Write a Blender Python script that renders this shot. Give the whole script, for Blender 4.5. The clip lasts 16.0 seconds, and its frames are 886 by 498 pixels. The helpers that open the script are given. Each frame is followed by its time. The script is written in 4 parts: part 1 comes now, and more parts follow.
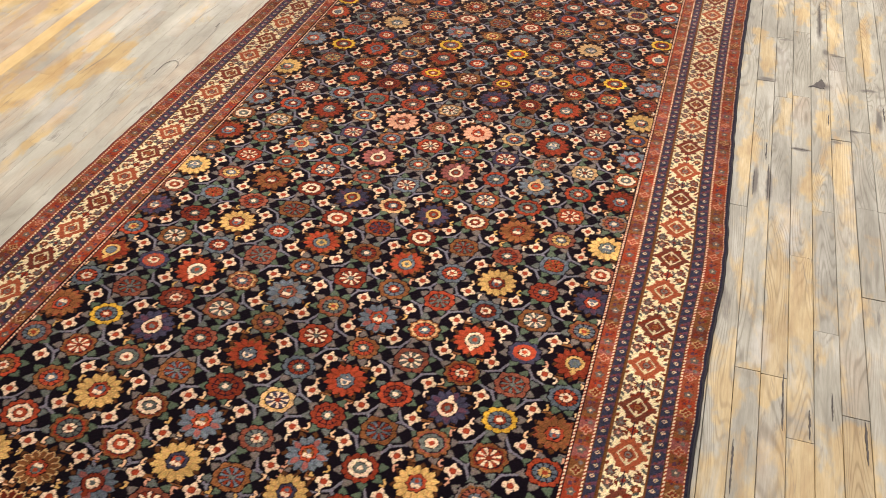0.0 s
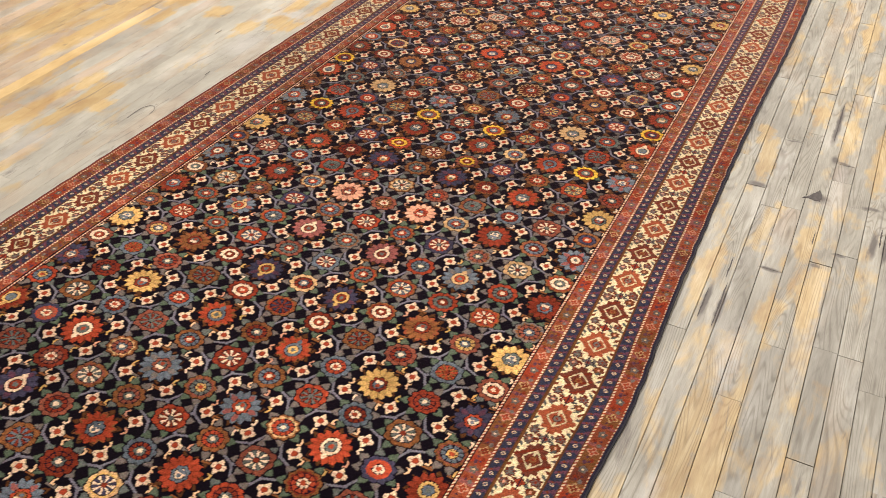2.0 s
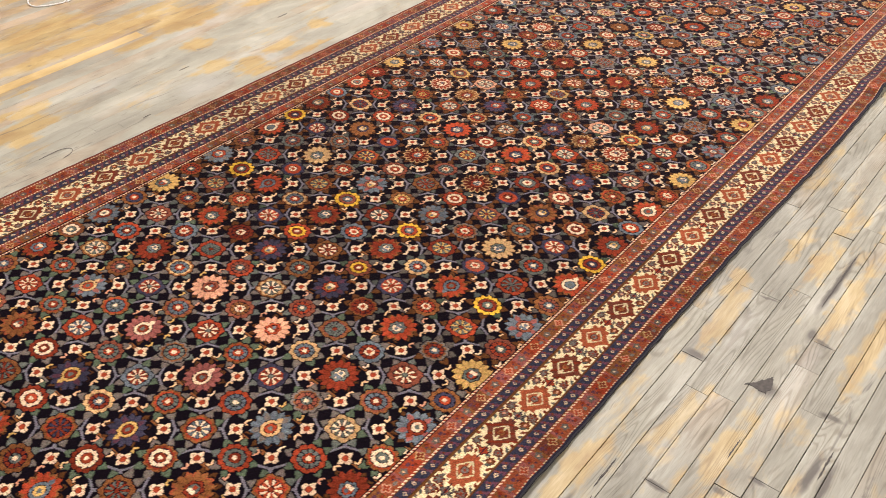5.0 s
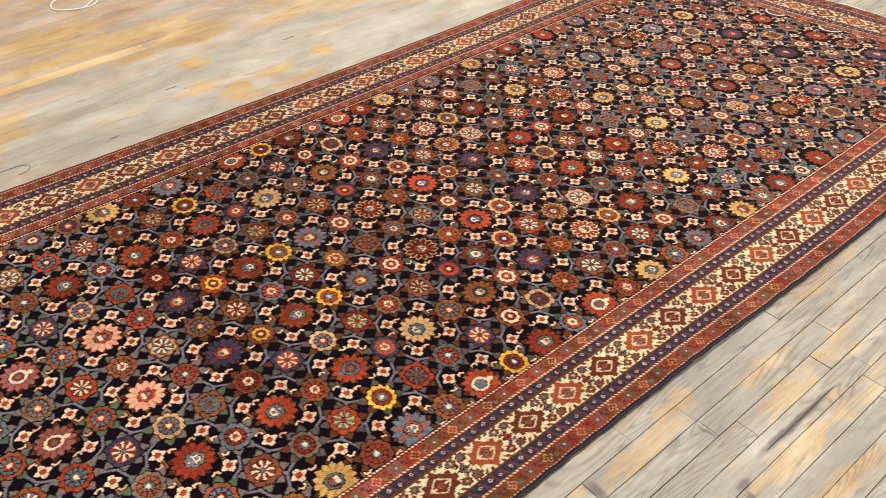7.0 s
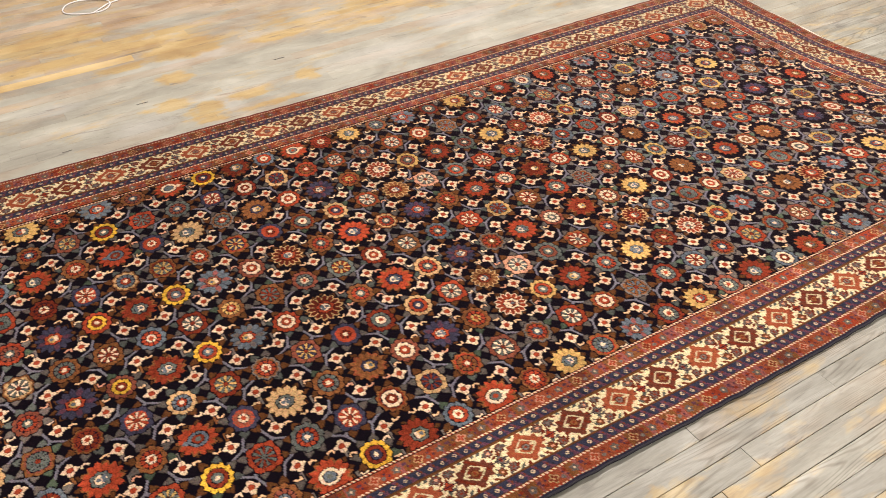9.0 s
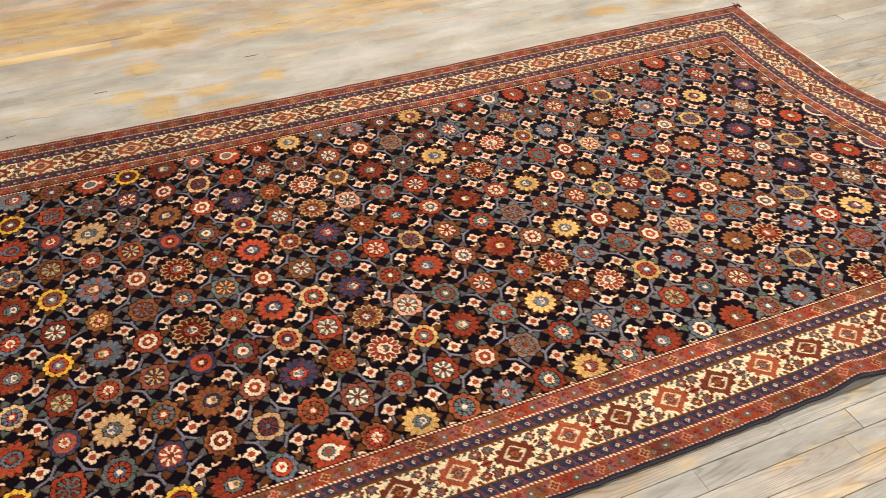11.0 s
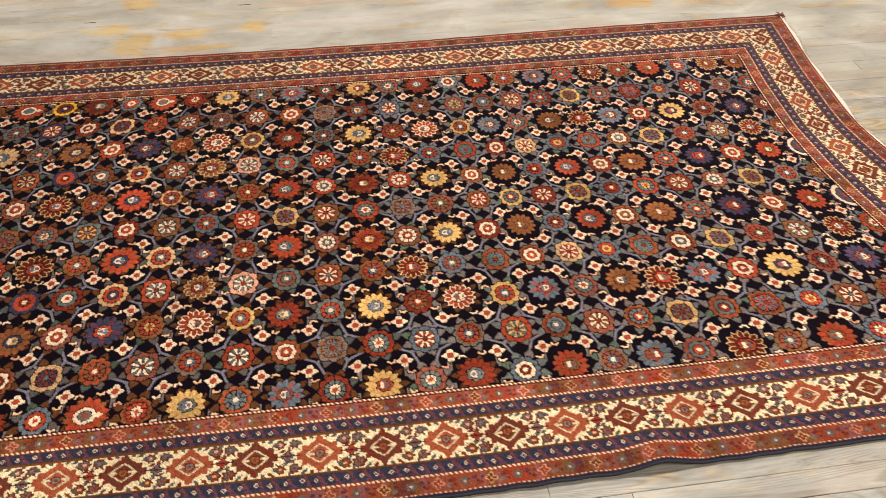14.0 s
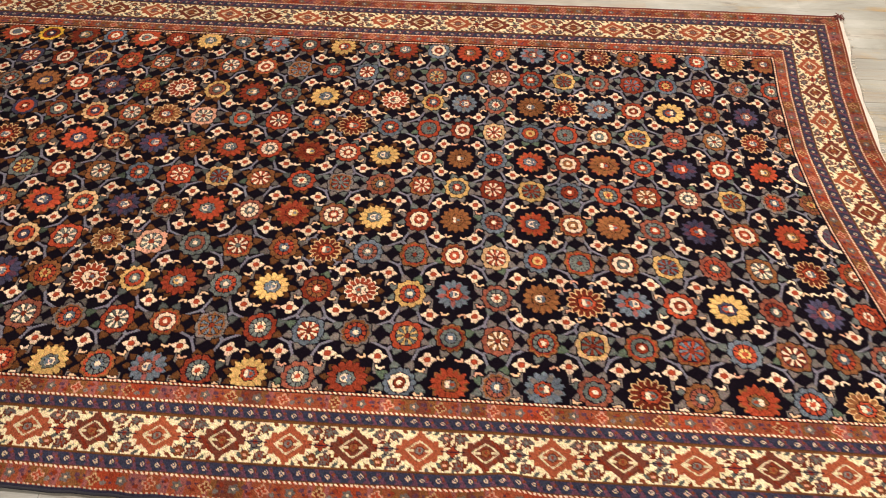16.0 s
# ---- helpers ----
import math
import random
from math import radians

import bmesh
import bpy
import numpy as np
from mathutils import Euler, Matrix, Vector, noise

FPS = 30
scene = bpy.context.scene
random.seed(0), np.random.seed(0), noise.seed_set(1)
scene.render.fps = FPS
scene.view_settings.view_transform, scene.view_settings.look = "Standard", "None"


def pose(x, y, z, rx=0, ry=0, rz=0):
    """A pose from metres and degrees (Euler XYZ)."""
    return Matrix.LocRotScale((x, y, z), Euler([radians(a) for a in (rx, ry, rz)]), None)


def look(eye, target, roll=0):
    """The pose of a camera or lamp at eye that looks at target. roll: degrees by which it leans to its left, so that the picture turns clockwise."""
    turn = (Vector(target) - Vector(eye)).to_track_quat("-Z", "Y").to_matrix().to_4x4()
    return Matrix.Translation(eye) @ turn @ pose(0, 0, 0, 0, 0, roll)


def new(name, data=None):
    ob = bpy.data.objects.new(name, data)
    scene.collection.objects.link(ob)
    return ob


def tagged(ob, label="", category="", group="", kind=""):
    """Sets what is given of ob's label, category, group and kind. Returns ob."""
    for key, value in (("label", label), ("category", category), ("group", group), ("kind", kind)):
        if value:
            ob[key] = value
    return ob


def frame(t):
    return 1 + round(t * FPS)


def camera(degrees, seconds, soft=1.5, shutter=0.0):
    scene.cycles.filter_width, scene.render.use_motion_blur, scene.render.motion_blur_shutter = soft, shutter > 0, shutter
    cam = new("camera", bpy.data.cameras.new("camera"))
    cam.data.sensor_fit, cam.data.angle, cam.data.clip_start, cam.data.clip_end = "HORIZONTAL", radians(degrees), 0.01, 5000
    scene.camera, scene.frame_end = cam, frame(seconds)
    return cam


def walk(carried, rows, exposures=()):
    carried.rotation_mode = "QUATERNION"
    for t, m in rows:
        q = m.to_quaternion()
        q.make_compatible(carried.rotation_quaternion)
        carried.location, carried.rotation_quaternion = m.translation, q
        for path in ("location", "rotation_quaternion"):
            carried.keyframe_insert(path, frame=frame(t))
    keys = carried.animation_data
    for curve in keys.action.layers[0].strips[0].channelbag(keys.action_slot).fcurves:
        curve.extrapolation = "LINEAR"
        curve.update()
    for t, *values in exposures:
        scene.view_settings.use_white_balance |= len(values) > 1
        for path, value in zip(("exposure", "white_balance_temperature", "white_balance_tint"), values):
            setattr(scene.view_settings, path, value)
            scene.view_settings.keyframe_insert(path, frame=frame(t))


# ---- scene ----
cam = camera(55.9, 16.0, soft=0.9)
PATH = [
    (0, (0.708, -1.397, 1.505), (0.23, -0.006, 0.15), -1.4),
    (0.5, (0.823, -1.323, 1.5), (0.275, 0.071, 0.174), -1.3),
    (1, (0.955, -1.232, 1.505), (0.339, 0.152, 0.199), -1.2),
    (1.5, (1.044, -1.138, 1.493), (0.365, 0.234, 0.206), -1.2),
    (2, (1.106, -1.002, 1.483), (0.369, 0.35, 0.206), -1.3),
    (2.5, (1.167, -0.868, 1.485), (0.382, 0.461, 0.214), -1.3),
    (3, (1.225, -0.743, 1.487), (0.397, 0.558, 0.213), -1.3),
    (3.5, (1.305, -0.603, 1.485), (0.431, 0.67, 0.213), -1.3),
    (4, (1.376, -0.46, 1.491), (0.454, 0.779, 0.22), -1.3),
    (4.5, (1.399, -0.326, 1.477), (0.434, 0.88, 0.206), -1.1),
    (5, (1.413, -0.157, 1.474), (0.399, 1.005, 0.201), -1.2),
    (5.2, (1.423, -0.09, 1.479), (0.388, 1.053, 0.205), -1.3),
    (7.3, (1.552, 0.473, 1.468), (0.333, 1.428, 0.203), -1.0),
    (7.5, (1.546, 0.53, 1.457), (0.312, 1.465, 0.191), -0.9),
    (8, (1.547, 0.696, 1.459), (0.276, 1.576, 0.19), -0.9),
    (8.2, (1.559, 0.754, 1.447), (0.27, 1.618, 0.186), -1.0),
    (10.3, (1.686, 1.296, 1.424), (0.273, 1.945, 0.166), -1.0),
    (10.5, (1.678, 1.356, 1.421), (0.259, 1.985, 0.16), -0.9),
    (11, (1.687, 1.51, 1.426), (0.251, 2.091, 0.162), -0.8),
    (11.5, (1.718, 1.658, 1.426), (0.266, 2.187, 0.157), -0.5),
    (12, (1.769, 1.803, 1.432), (0.298, 2.269, 0.16), -0.4),
    (12.5, (1.804, 1.909, 1.431), (0.319, 2.31, 0.153), -0.2),
    (13, (1.793, 2.034, 1.418), (0.302, 2.368, 0.128), -0.2),
    (13.5, (1.765, 2.176, 1.413), (0.278, 2.443, 0.103), -0.1),
    (14, (1.74, 2.282, 1.413), (0.264, 2.482, 0.078), -0.1),
    (14.5, (1.714, 2.402, 1.411), (0.255, 2.541, 0.051), 0.3),
    (15, (1.684, 2.55, 1.421), (0.243, 2.621, 0.036), 0.4),
    (15.5, (1.644, 2.659, 1.42), (0.226, 2.66, 0.01), 0.6),
    (16, (1.574, 2.752, 1.403), (0.182, 2.68, -0.03), 0.9),
]
walk(cam, [(t, look(eye, target, roll)) for t, eye, target, roll in PATH],
     exposures=[(0, 0.23), (2, 0.16), (5, 0.10), (8, 0.02), (11, -0.06), (13, -0.14), (16, -0.17)])


# ---------------------------------------------------------------- light
world = bpy.data.worlds.new("world")
scene.world = world
world.use_nodes = True
world.node_tree.nodes["Background"].inputs[0].default_value = (1.0, 0.93, 0.84, 1)
world.node_tree.nodes["Background"].inputs[1].default_value = 0.05

for lx, ly, watts in ((-2.6, 0.6, 56), (-2.6, 3.8, 80), (0.2, 0.2, 66), (0.2, 4.0, 132), (2.8, 1.2, 36), (2.8, 4.2, 92)):
    lamp = bpy.data.lights.new("ceiling_lamp", "AREA")
    lamp.shape, lamp.size, lamp.size_y = "RECTANGLE", 0.35, 1.25
    lamp.energy, lamp.color = watts, (1.0, 0.905, 0.893)
    new("ceiling_lamp", lamp).matrix_world = pose(lx, ly, 3.52)

# ---------------------------------------------------------------- materials


def material(name):
    m = bpy.data.materials.new(name)
    m.use_nodes = True
    t = m.node_tree
    return m, t.nodes, t.links, t.nodes["Principled BSDF"]


def mathn(n, l, op, a, b=None, clamp=False):
    k = n.new("ShaderNodeMath")
    k.operation, k.use_clamp = op, clamp
    for i, v in enumerate((a, b)):
        if v is None:
            continue
        if isinstance(v, (int, float)):
            k.inputs[i].default_value = v
        else:
            l.new(v, k.inputs[i])
    return k.outputs[0]


def ramp(n, l, fac, stops):
    k = n.new("ShaderNodeValToRGB")
    e = k.color_ramp.elements
    while len(e) < len(stops):
        e.new(0.5)
    for i, (p, c) in enumerate(stops):
        e[i].position, e[i].color = p, (*c, 1)
    l.new(fac, k.inputs[0])
    return k.outputs[0]


def mixc(n, l, fac, a, b, mode="MIX"):
    k = n.new("ShaderNodeMix")
    k.data_type, k.blend_type = "RGBA", mode
    for sock, v in ((k.inputs[0], fac), (k.inputs[6], a), (k.inputs[7], b)):
        if isinstance(v, (int, float)):
            sock.default_value = v
        elif isinstance(v, tuple):
            sock.default_value = (*v, 1)
        else:
            l.new(v, sock)
    return k.outputs[2]


def noise_at(n, l, vec, scale, stretch, detail=3, rough=0.5, distort=0.0):
    mp = n.new("ShaderNodeMapping")
    mp.inputs["Scale"].default_value = stretch
    l.new(vec, mp.inputs[0])
    k = n.new("ShaderNodeTexNoise")
    k.inputs["Scale"].default_value, k.inputs["Detail"].default_value = scale, detail
    k.inputs["Roughness"].default_value, k.inputs["Distortion"].default_value = rough, distort
    l.new(mp.outputs[0], k.inputs["Vector"])
    return k.outputs[0]


def bump(n, l, bsdf, height, strength, distance):
    k = n.new("ShaderNodeBump")
    k.inputs["Strength"].default_value, k.inputs["Distance"].default_value = strength, distance
    l.new(height, k.inputs["Height"])
    l.new(k.outputs[0], bsdf.inputs["Normal"])


def make_wool():
    m, n, l, p = material("wool_pile")
    dye = n.new("ShaderNodeAttribute")
    dye.attribute_name = "dye"
    pos = n.new("ShaderNodeNewGeometry").outputs["Position"]
    fine = noise_at(n, l, pos, 420, (1, 1, 1), 2, 0.6)
    broad = noise_at(n, l, pos, 5, (1, 1.6, 1), 3, 0.6)
    c = mixc(n, l, 1.0, dye.outputs["Color"], ramp(n, l, fine, [(0.25, (0.62, 0.62, 0.62)), (0.75, (1.3, 1.3, 1.3))]), "MULTIPLY")
    c = mixc(n, l, 1.0, c, ramp(n, l, broad, [(0.3, (0.86, 0.84, 0.84)), (0.7, (1.1, 1.1, 1.08))]), "MULTIPLY")
    l.new(c, p.inputs["Base Color"])
    p.inputs["Roughness"].default_value = 0.9
    p.inputs["Specular IOR Level"].default_value = 0.05
    p.inputs["Sheen Weight"].default_value = 1.0
    p.inputs["Sheen Roughness"].default_value = 0.24
    lustre = mixc(n, l, 1.0, c, c, "SCREEN")
    lustre = mixc(n, l, 1.0, lustre, lustre, "SCREEN")
    l.new(mixc(n, l, 0.20, lustre, (1.0, 0.68, 0.70)), p.inputs["Sheen Tint"])
    bump(n, l, p, fine, 0.5, 0.0015)
    # the nap lies towards the far end
    lean = n.new("ShaderNodeVectorMath")
    lean.inputs[1].default_value = (0.0, 0.34, 0.0)
    l.new(n["Bump"].outputs[0], lean.inputs[0])
    unit = n.new("ShaderNodeVectorMath")
    unit.operation = "NORMALIZE"
    l.new(lean.outputs[0], unit.inputs[0])
    l.new(unit.outputs[0], p.inputs["Normal"])
    return m


# where varnish is left, and dark stains round knots and joints: x, y, half width, half length
VARNISH = ((-1.76, 1.50, 0.09, 0.30), (-1.56, 1.64, 0.06, 0.12), (-1.95, 1.05, 0.12, 0.30), (-1.27, 0.79, 0.05, 0.10), (-1.02, 1.56, 0.05, 0.07), (-1.49, 2.02, 0.03, 0.10),
           (-1.582, 0.736, 0.030, 0.10), (-1.415, 0.60, 0.035, 0.20), (-1.434, 0.457, 0.030, 0.10), (-1.30, 0.70, 0.028, 0.15), (-1.389, 0.851, 0.04, 0.06),
           (-1.214, 0.74, 0.035, 0.06), (-1.215, 0.27, 0.030, 0.17), (-1.602, 1.66, 0.06, 0.13), (-1.543, 1.401, 0.035, 0.10), (-1.35, 1.544, 0.05, 0.06),
           (-1.147, 1.467, 0.04, 0.08), (-1.071, 1.586, 0.04, 0.06), (-1.081, 1.754, 0.04, 0.07), (-0.972, 1.567, 0.025, 0.06), (-0.978, 1.80, 0.022, 0.15),
           (-1.109, 1.991, 0.04, 0.05), (-1.72, 1.2, 0.05, 0.30), (-1.10, 3.39, 0.05, 0.09),
           (0.962, 1.4, 0.026, 0.143), (1.072, 1.75, 0.026, 0.123), (1.175, 1.66, 0.026, 0.162), (1.274, 1.53, 0.026, 0.199),
           (0.925, 0.795, 0.026, 0.166), (1.146, 1.065, 0.026, 0.1), (1.028, 1.08, 0.026, 0.104), (1.113, 0.68, 0.026, 0.076),
           (1.025, 0.215, 0.026, 0.204), (1.083, 0.25, 0.026, 0.123), (1.015, -0.083, 0.026, 0.045), (1.093, -0.27, 0.026, 0.067),
           (1.19, -0.185, 0.026, 0.071), (0.925, -0.143, 0.026, 0.055), (1.183, 0.8, 0.026, 0.123), (0.93, 1.575, 0.026, 0.071),
           (0.985, 1.825, 0.026, 0.1), (1.15, 2.5, 0.026, 0.19))
STAINS = ((1.385, 0.80, 0.012, 0.15), (1.335, 1.10, 0.010, 0.07), (1.136, 1.275, 0.030, 0.028), (1.130, 1.748, 0.010, 0.15), (1.150, 1.505, 0.012, 0.030), (1.181, 1.493, 0.030, 0.011), (0.960, 1.270, 0.030, 0.016),
          (1.281, 1.283, 0.030, 0.012), (1.073, 0.886, 0.030, 0.011), (1.175, 0.955, 0.016, 0.012), (1.305, 1.110, 0.010, 0.07), (1.226, 1.022, 0.022, 0.009),
          (0.951, 0.690, 0.008, 0.085), (0.989, 0.675, 0.010, 0.085), (1.020, 1.565, 0.030, 0.006))

SCUFFS = ((-1.465, 1.578, 0.045, 0.10), (-1.474, 1.743, 0.040, 0.09), (-1.037, 1.665, 0.045, 0.05), (-1.241, 0.406, 0.05, 0.15), (-1.05, 1.35, 0.07, 0.12), (-1.34, 1.10, 0.05, 0.12),
          (-1.12, 2.3, 0.09, 0.25), (-1.25, 2.75, 0.10, 0.2), (1.05, 0.50, 0.03, 0.12), (1.18, 1.37, 0.03, 0.10), (1.01, 1.42, 0.03, 0.10), (0.99, 0.05, 0.025, 0.08))


def spots(n, l, pos, table):
    """1 in the middle of the given spots, 0 a little outside of them."""
    least = None
    for sx, sy, rx, ry in table:
        k = n.new("ShaderNodeVectorMath")
        k.operation = "MULTIPLY_ADD"
        l.new(pos, k.inputs[0])
        k.inputs[1].default_value, k.inputs[2].default_value = (1 / rx, 1 / ry, 0), (-sx / rx, -sy / ry, 0)
        ln = n.new("ShaderNodeVectorMath")
        ln.operation = "LENGTH"
        l.new(k.outputs[0], ln.inputs[0])
        least = ln.outputs["Value"] if least is None else mathn(n, l, "MINIMUM", least, ln.outputs["Value"])
    return mathn(n, l, "SUBTRACT", 1.45, least, True)


def make_boards():
    m, n, l, p = material("worn_maple_boards")
    geo = n.new("ShaderNodeNewGeometry")
    info = n.new("ShaderNodeObjectInfo")
    rnd = mathn(n, l, "FRACT", mathn(n, l, "ADD", geo.outputs["Random Per Island"], info.outputs["Random"]))
    rnd2 = mathn(n, l, "FRACT", mathn(n, l, "MULTIPLY", rnd, 17.3))
    tints = n.new("ShaderNodeSeparateColor")
    l.new(info.outputs["Color"], tints.inputs[0])
    off = n.new("ShaderNodeCombineXYZ")
    place = n.new("ShaderNodeSeparateXYZ")
    l.new(geo.outputs["Position"], place.inputs[0])
    # the side left of the rug, where the boards have worn into one sheet
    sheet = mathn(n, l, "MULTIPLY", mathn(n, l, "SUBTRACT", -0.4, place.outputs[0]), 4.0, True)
    even = mathn(n, l, "SUBTRACT", 1.0, mathn(n, l, "MULTIPLY", sheet, 0.30))
    apart = mathn(n, l, "SUBTRACT", 1.0, mathn(n, l, "MULTIPLY", sheet, 0.980))
    l.new(mathn(n, l, "MULTIPLY", mathn(n, l, "MULTIPLY", rnd, 37.0), apart), off.inputs[1])
    l.new(mathn(n, l, "MULTIPLY", mathn(n, l, "MULTIPLY", rnd2, 11.0), apart), off.inputs[2])
    add = n.new("ShaderNodeVectorMath")
    l.new(geo.outputs["Position"], add.inputs[0])
    l.new(off.outputs[0], add.inputs[1])
    own, here = add.outputs[0], geo.outputs["Position"]
    # cathedral grain
    figure = noise_at(n, l, own, 5, (2.8, 0.30, 1), 1, 0.35, 0.25)
    figure = mathn(n, l, "SINE", mathn(n, l, "MULTIPLY", figure, 165.0))
    figure = mathn(n, l, "ADD", mathn(n, l, "MULTIPLY", figure, 0.5), 0.5)
    streak = noise_at(n, l, own, 8, (9, 0.7, 1), 5, 0.6, 1.0)
    fine = noise_at(n, l, own, 70, (6, 0.3, 1), 3, 0.65)
    blotch = noise_at(n, l, own, 3.0, (2.6, 1.0, 1), 3, 0.6)
    worn = noise_at(n, l, own, 7.0, (2.2, 0.8, 1), 5, 0.62, 0.7)
    area = noise_at(n, l, here, 1.1, (1.3, 0.6, 1), 3, 0.55)
    dirt = noise_at(n, l, own, 6, (5, 0.7, 1), 4, 0.7, 0.8)
    cloud = noise_at(n, l, here, 7, (2.1, 0.55, 1), 5, 0.62, 0.45)
    puddle = noise_at(n, l, here, 5.0, (1.5, 0.75, 1), 5, 0.58, 0.5)
    cloud = mathn(n, l, "ADD", mathn(n, l, "MULTIPLY", cloud, mathn(n, l, "SUBTRACT", 1.0, sheet)), mathn(n, l, "MULTIPLY", puddle, sheet))
    soft = mathn(n, l, "SUBTRACT", 1.0, mathn(n, l, "MULTIPLY", sheet, 0.80))
    mott = mathn(n, l, "ADD", mathn(n, l, "MULTIPLY", mathn(n, l, "SUBTRACT", mathn(n, l, "MULTIPLY", streak, soft), mathn(n, l, "MULTIPLY", sheet, -0.31)), 0.32), mathn(n, l, "MULTIPLY", cloud, 0.68))
    jig = n.new("ShaderNodeTexNoise")
    jig.inputs["Scale"].default_value, jig.inputs["Detail"].default_value = 22, 3
    l.new(here, jig.inputs["Vector"])
    shift = n.new("ShaderNodeVectorMath")
    shift.operation = "MULTIPLY_ADD"
    l.new(jig.outputs["Color"], shift.inputs[0])
    shift.inputs[1].default_value = (0.05, 0.12, 0)
    l.new(here, shift.inputs[2])
    centred = n.new("ShaderNodeVectorMath")
    l.new(shift.outputs[0], centred.inputs[0])
    centred.inputs[1].default_value = (-0.025, -0.06, 0)
    left_over = spots(n, l, centred.outputs[0], VARNISH)
    nudge = n.new("ShaderNodeVectorMath")
    nudge.operation = "MULTIPLY_ADD"
    l.new(jig.outputs["Color"], nudge.inputs[0])
    nudge.inputs[1].default_value = (0.011, 0.030, 0)
    l.new(here, nudge.inputs[2])
    settled = n.new("ShaderNodeVectorMath")
    l.new(nudge.outputs[0], settled.inputs[0])
    settled.inputs[1].default_value = (-0.0055, -0.015, 0)
    stained = spots(n, l, settled.outputs[0], STAINS)
    grey = ramp(n, l, mott, [(0.30, (0.195, 0.188, 0.149)), (0.5, (0.302, 0.298, 0.242)), (0.68, (0.425, 0.423, 0.361))])
    tan = ramp(n, l, mott, [(0.30, (0.24, 0.175, 0.112)), (0.52, (0.345, 0.270, 0.184)), (0.70, (0.45, 0.365, 0.262))])
    xyz = n.new("ShaderNodeSeparateXYZ")
    l.new(here, xyz.inputs[0])
    far = mathn(n, l, "MULTIPLY", mathn(n, l, "ADD", xyz.outputs[0], 1.22), -0.50)
    far = mathn(n, l, "MAXIMUM", mathn(n, l, "MINIMUM", far, 0.20), -0.04)
    warm = mathn(n, l, "ADD", mathn(n, l, "ADD", mathn(n, l, "MULTIPLY", mathn(n, l, "MULTIPLY", rnd2, 0.34), even), mathn(n, l, "MULTIPLY", sheet, 0.09)), mathn(n, l, "MULTIPLY", blotch, 0.55))
    warm = mathn(n, l, "ADD", mathn(n, l, "ADD", warm, mathn(n, l, "MULTIPLY", area, 0.25)), far)
    c = mixc(n, l, ramp(n, l, warm, [(0.62, (0, 0, 0)), (0.90, (1, 1, 1))]), grey, tan)
    # boards left of the rug are made 1.28 times lighter
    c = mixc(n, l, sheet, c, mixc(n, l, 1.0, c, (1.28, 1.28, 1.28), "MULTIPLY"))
    # remnants of amber varnish
    blot = noise_at(n, l, own, 8.0, (1.9, 0.8, 1), 4, 0.6, 0.6)
    blot = mathn(n, l, "MULTIPLY", mathn(n, l, "SUBTRACT", blot, 0.5), mathn(n, l, "MULTIPLY", soft, 0.55))
    drift = noise_at(n, l, here, 3.6, (1.5, 0.7, 1), 4, 0.6, 0.6)
    patch = mathn(n, l, "ADD", mathn(n, l, "MULTIPLY", worn, 0.50), mathn(n, l, "MULTIPLY", area, 0.30))
    patch = mathn(n, l, "ADD", patch, mathn(n, l, "MULTIPLY", drift, 0.47))
    coord = n.new("ShaderNodeTexCoord")
    along = n.new("ShaderNodeSeparateXYZ")
    l.new(coord.outputs["Object"], along.inputs[0])
    fade = mathn(n, l, "ABSOLUTE", mathn(n, l, "ADD", along.outputs[1], mathn(n, l, "MULTIPLY", mathn(n, l, "SUBTRACT", rnd2, 0.5), 0.6)))
    fade = mathn(n, l, "SUBTRACT", 1.20, mathn(n, l, "MULTIPLY", fade, 1.85), True)
    patch = mathn(n, l, "ADD", patch, mathn(n, l, "MULTIPLY", mathn(n, l, "MULTIPLY", tints.outputs[0], fade), 0.125))
    bands = noise_at(n, l, here, 5.0, (3.4, 0.34, 1), 4, 0.6, 0.3)
    patch = mathn(n, l, "ADD", patch, mathn(n, l, "MULTIPLY", mathn(n, l, "SUBTRACT", bands, 0.5), mathn(n, l, "MULTIPLY", soft, 0.26)))
    patch = mathn(n, l, "ADD", mathn(n, l, "ADD", patch, blot), mathn(n, l, "MULTIPLY", left_over, 0.24))
    patch = mathn(n, l, "SUBTRACT", patch, mathn(n, l, "MULTIPLY", sheet, 0.035))
    patch = mathn(n, l, "ADD", patch, mathn(n, l, "MULTIPLY", far, 0.24))
    amber = ramp(n, l, mott, [(0.32, (0.36, 0.212, 0.070)), (0.5, (0.49, 0.350, 0.132)), (0.66, (0.60, 0.475, 0.235))])
    c = mixc(n, l, mathn(n, l, "MULTIPLY", ramp(n, l, patch, [(0.655, (0, 0, 0)), (0.79, (1, 1, 1))]), mathn(n, l, "ADD", mathn(n, l, "MULTIPLY", sheet, 0.18), 0.62)), c, amber)
    # a board that kept its golden finish
    kept = mathn(n, l, "MULTIPLY", mathn(n, l, "SUBTRACT", tints.outputs[0], 1.5), 0.27, True)
    c = mixc(n, l, kept, c, ramp(n, l, mott, [(0.30, (0.55, 0.37, 0.13)), (0.62, (0.82, 0.64, 0.32))]))
    # pale scuffed places
    scuffed = mathn(n, l, "ADD", mathn(n, l, "MULTIPLY", spots(n, l, centred.outputs[0], SCUFFS), 0.5), mathn(n, l, "MULTIPLY", drift, 0.55))
    c = mixc(n, l, mathn(n, l, "MULTIPLY", ramp(n, l, scuffed, [(0.42, (0, 0, 0)), (0.85, (1, 1, 1))]), 0.42), c, (0.56, 0.56, 0.515))
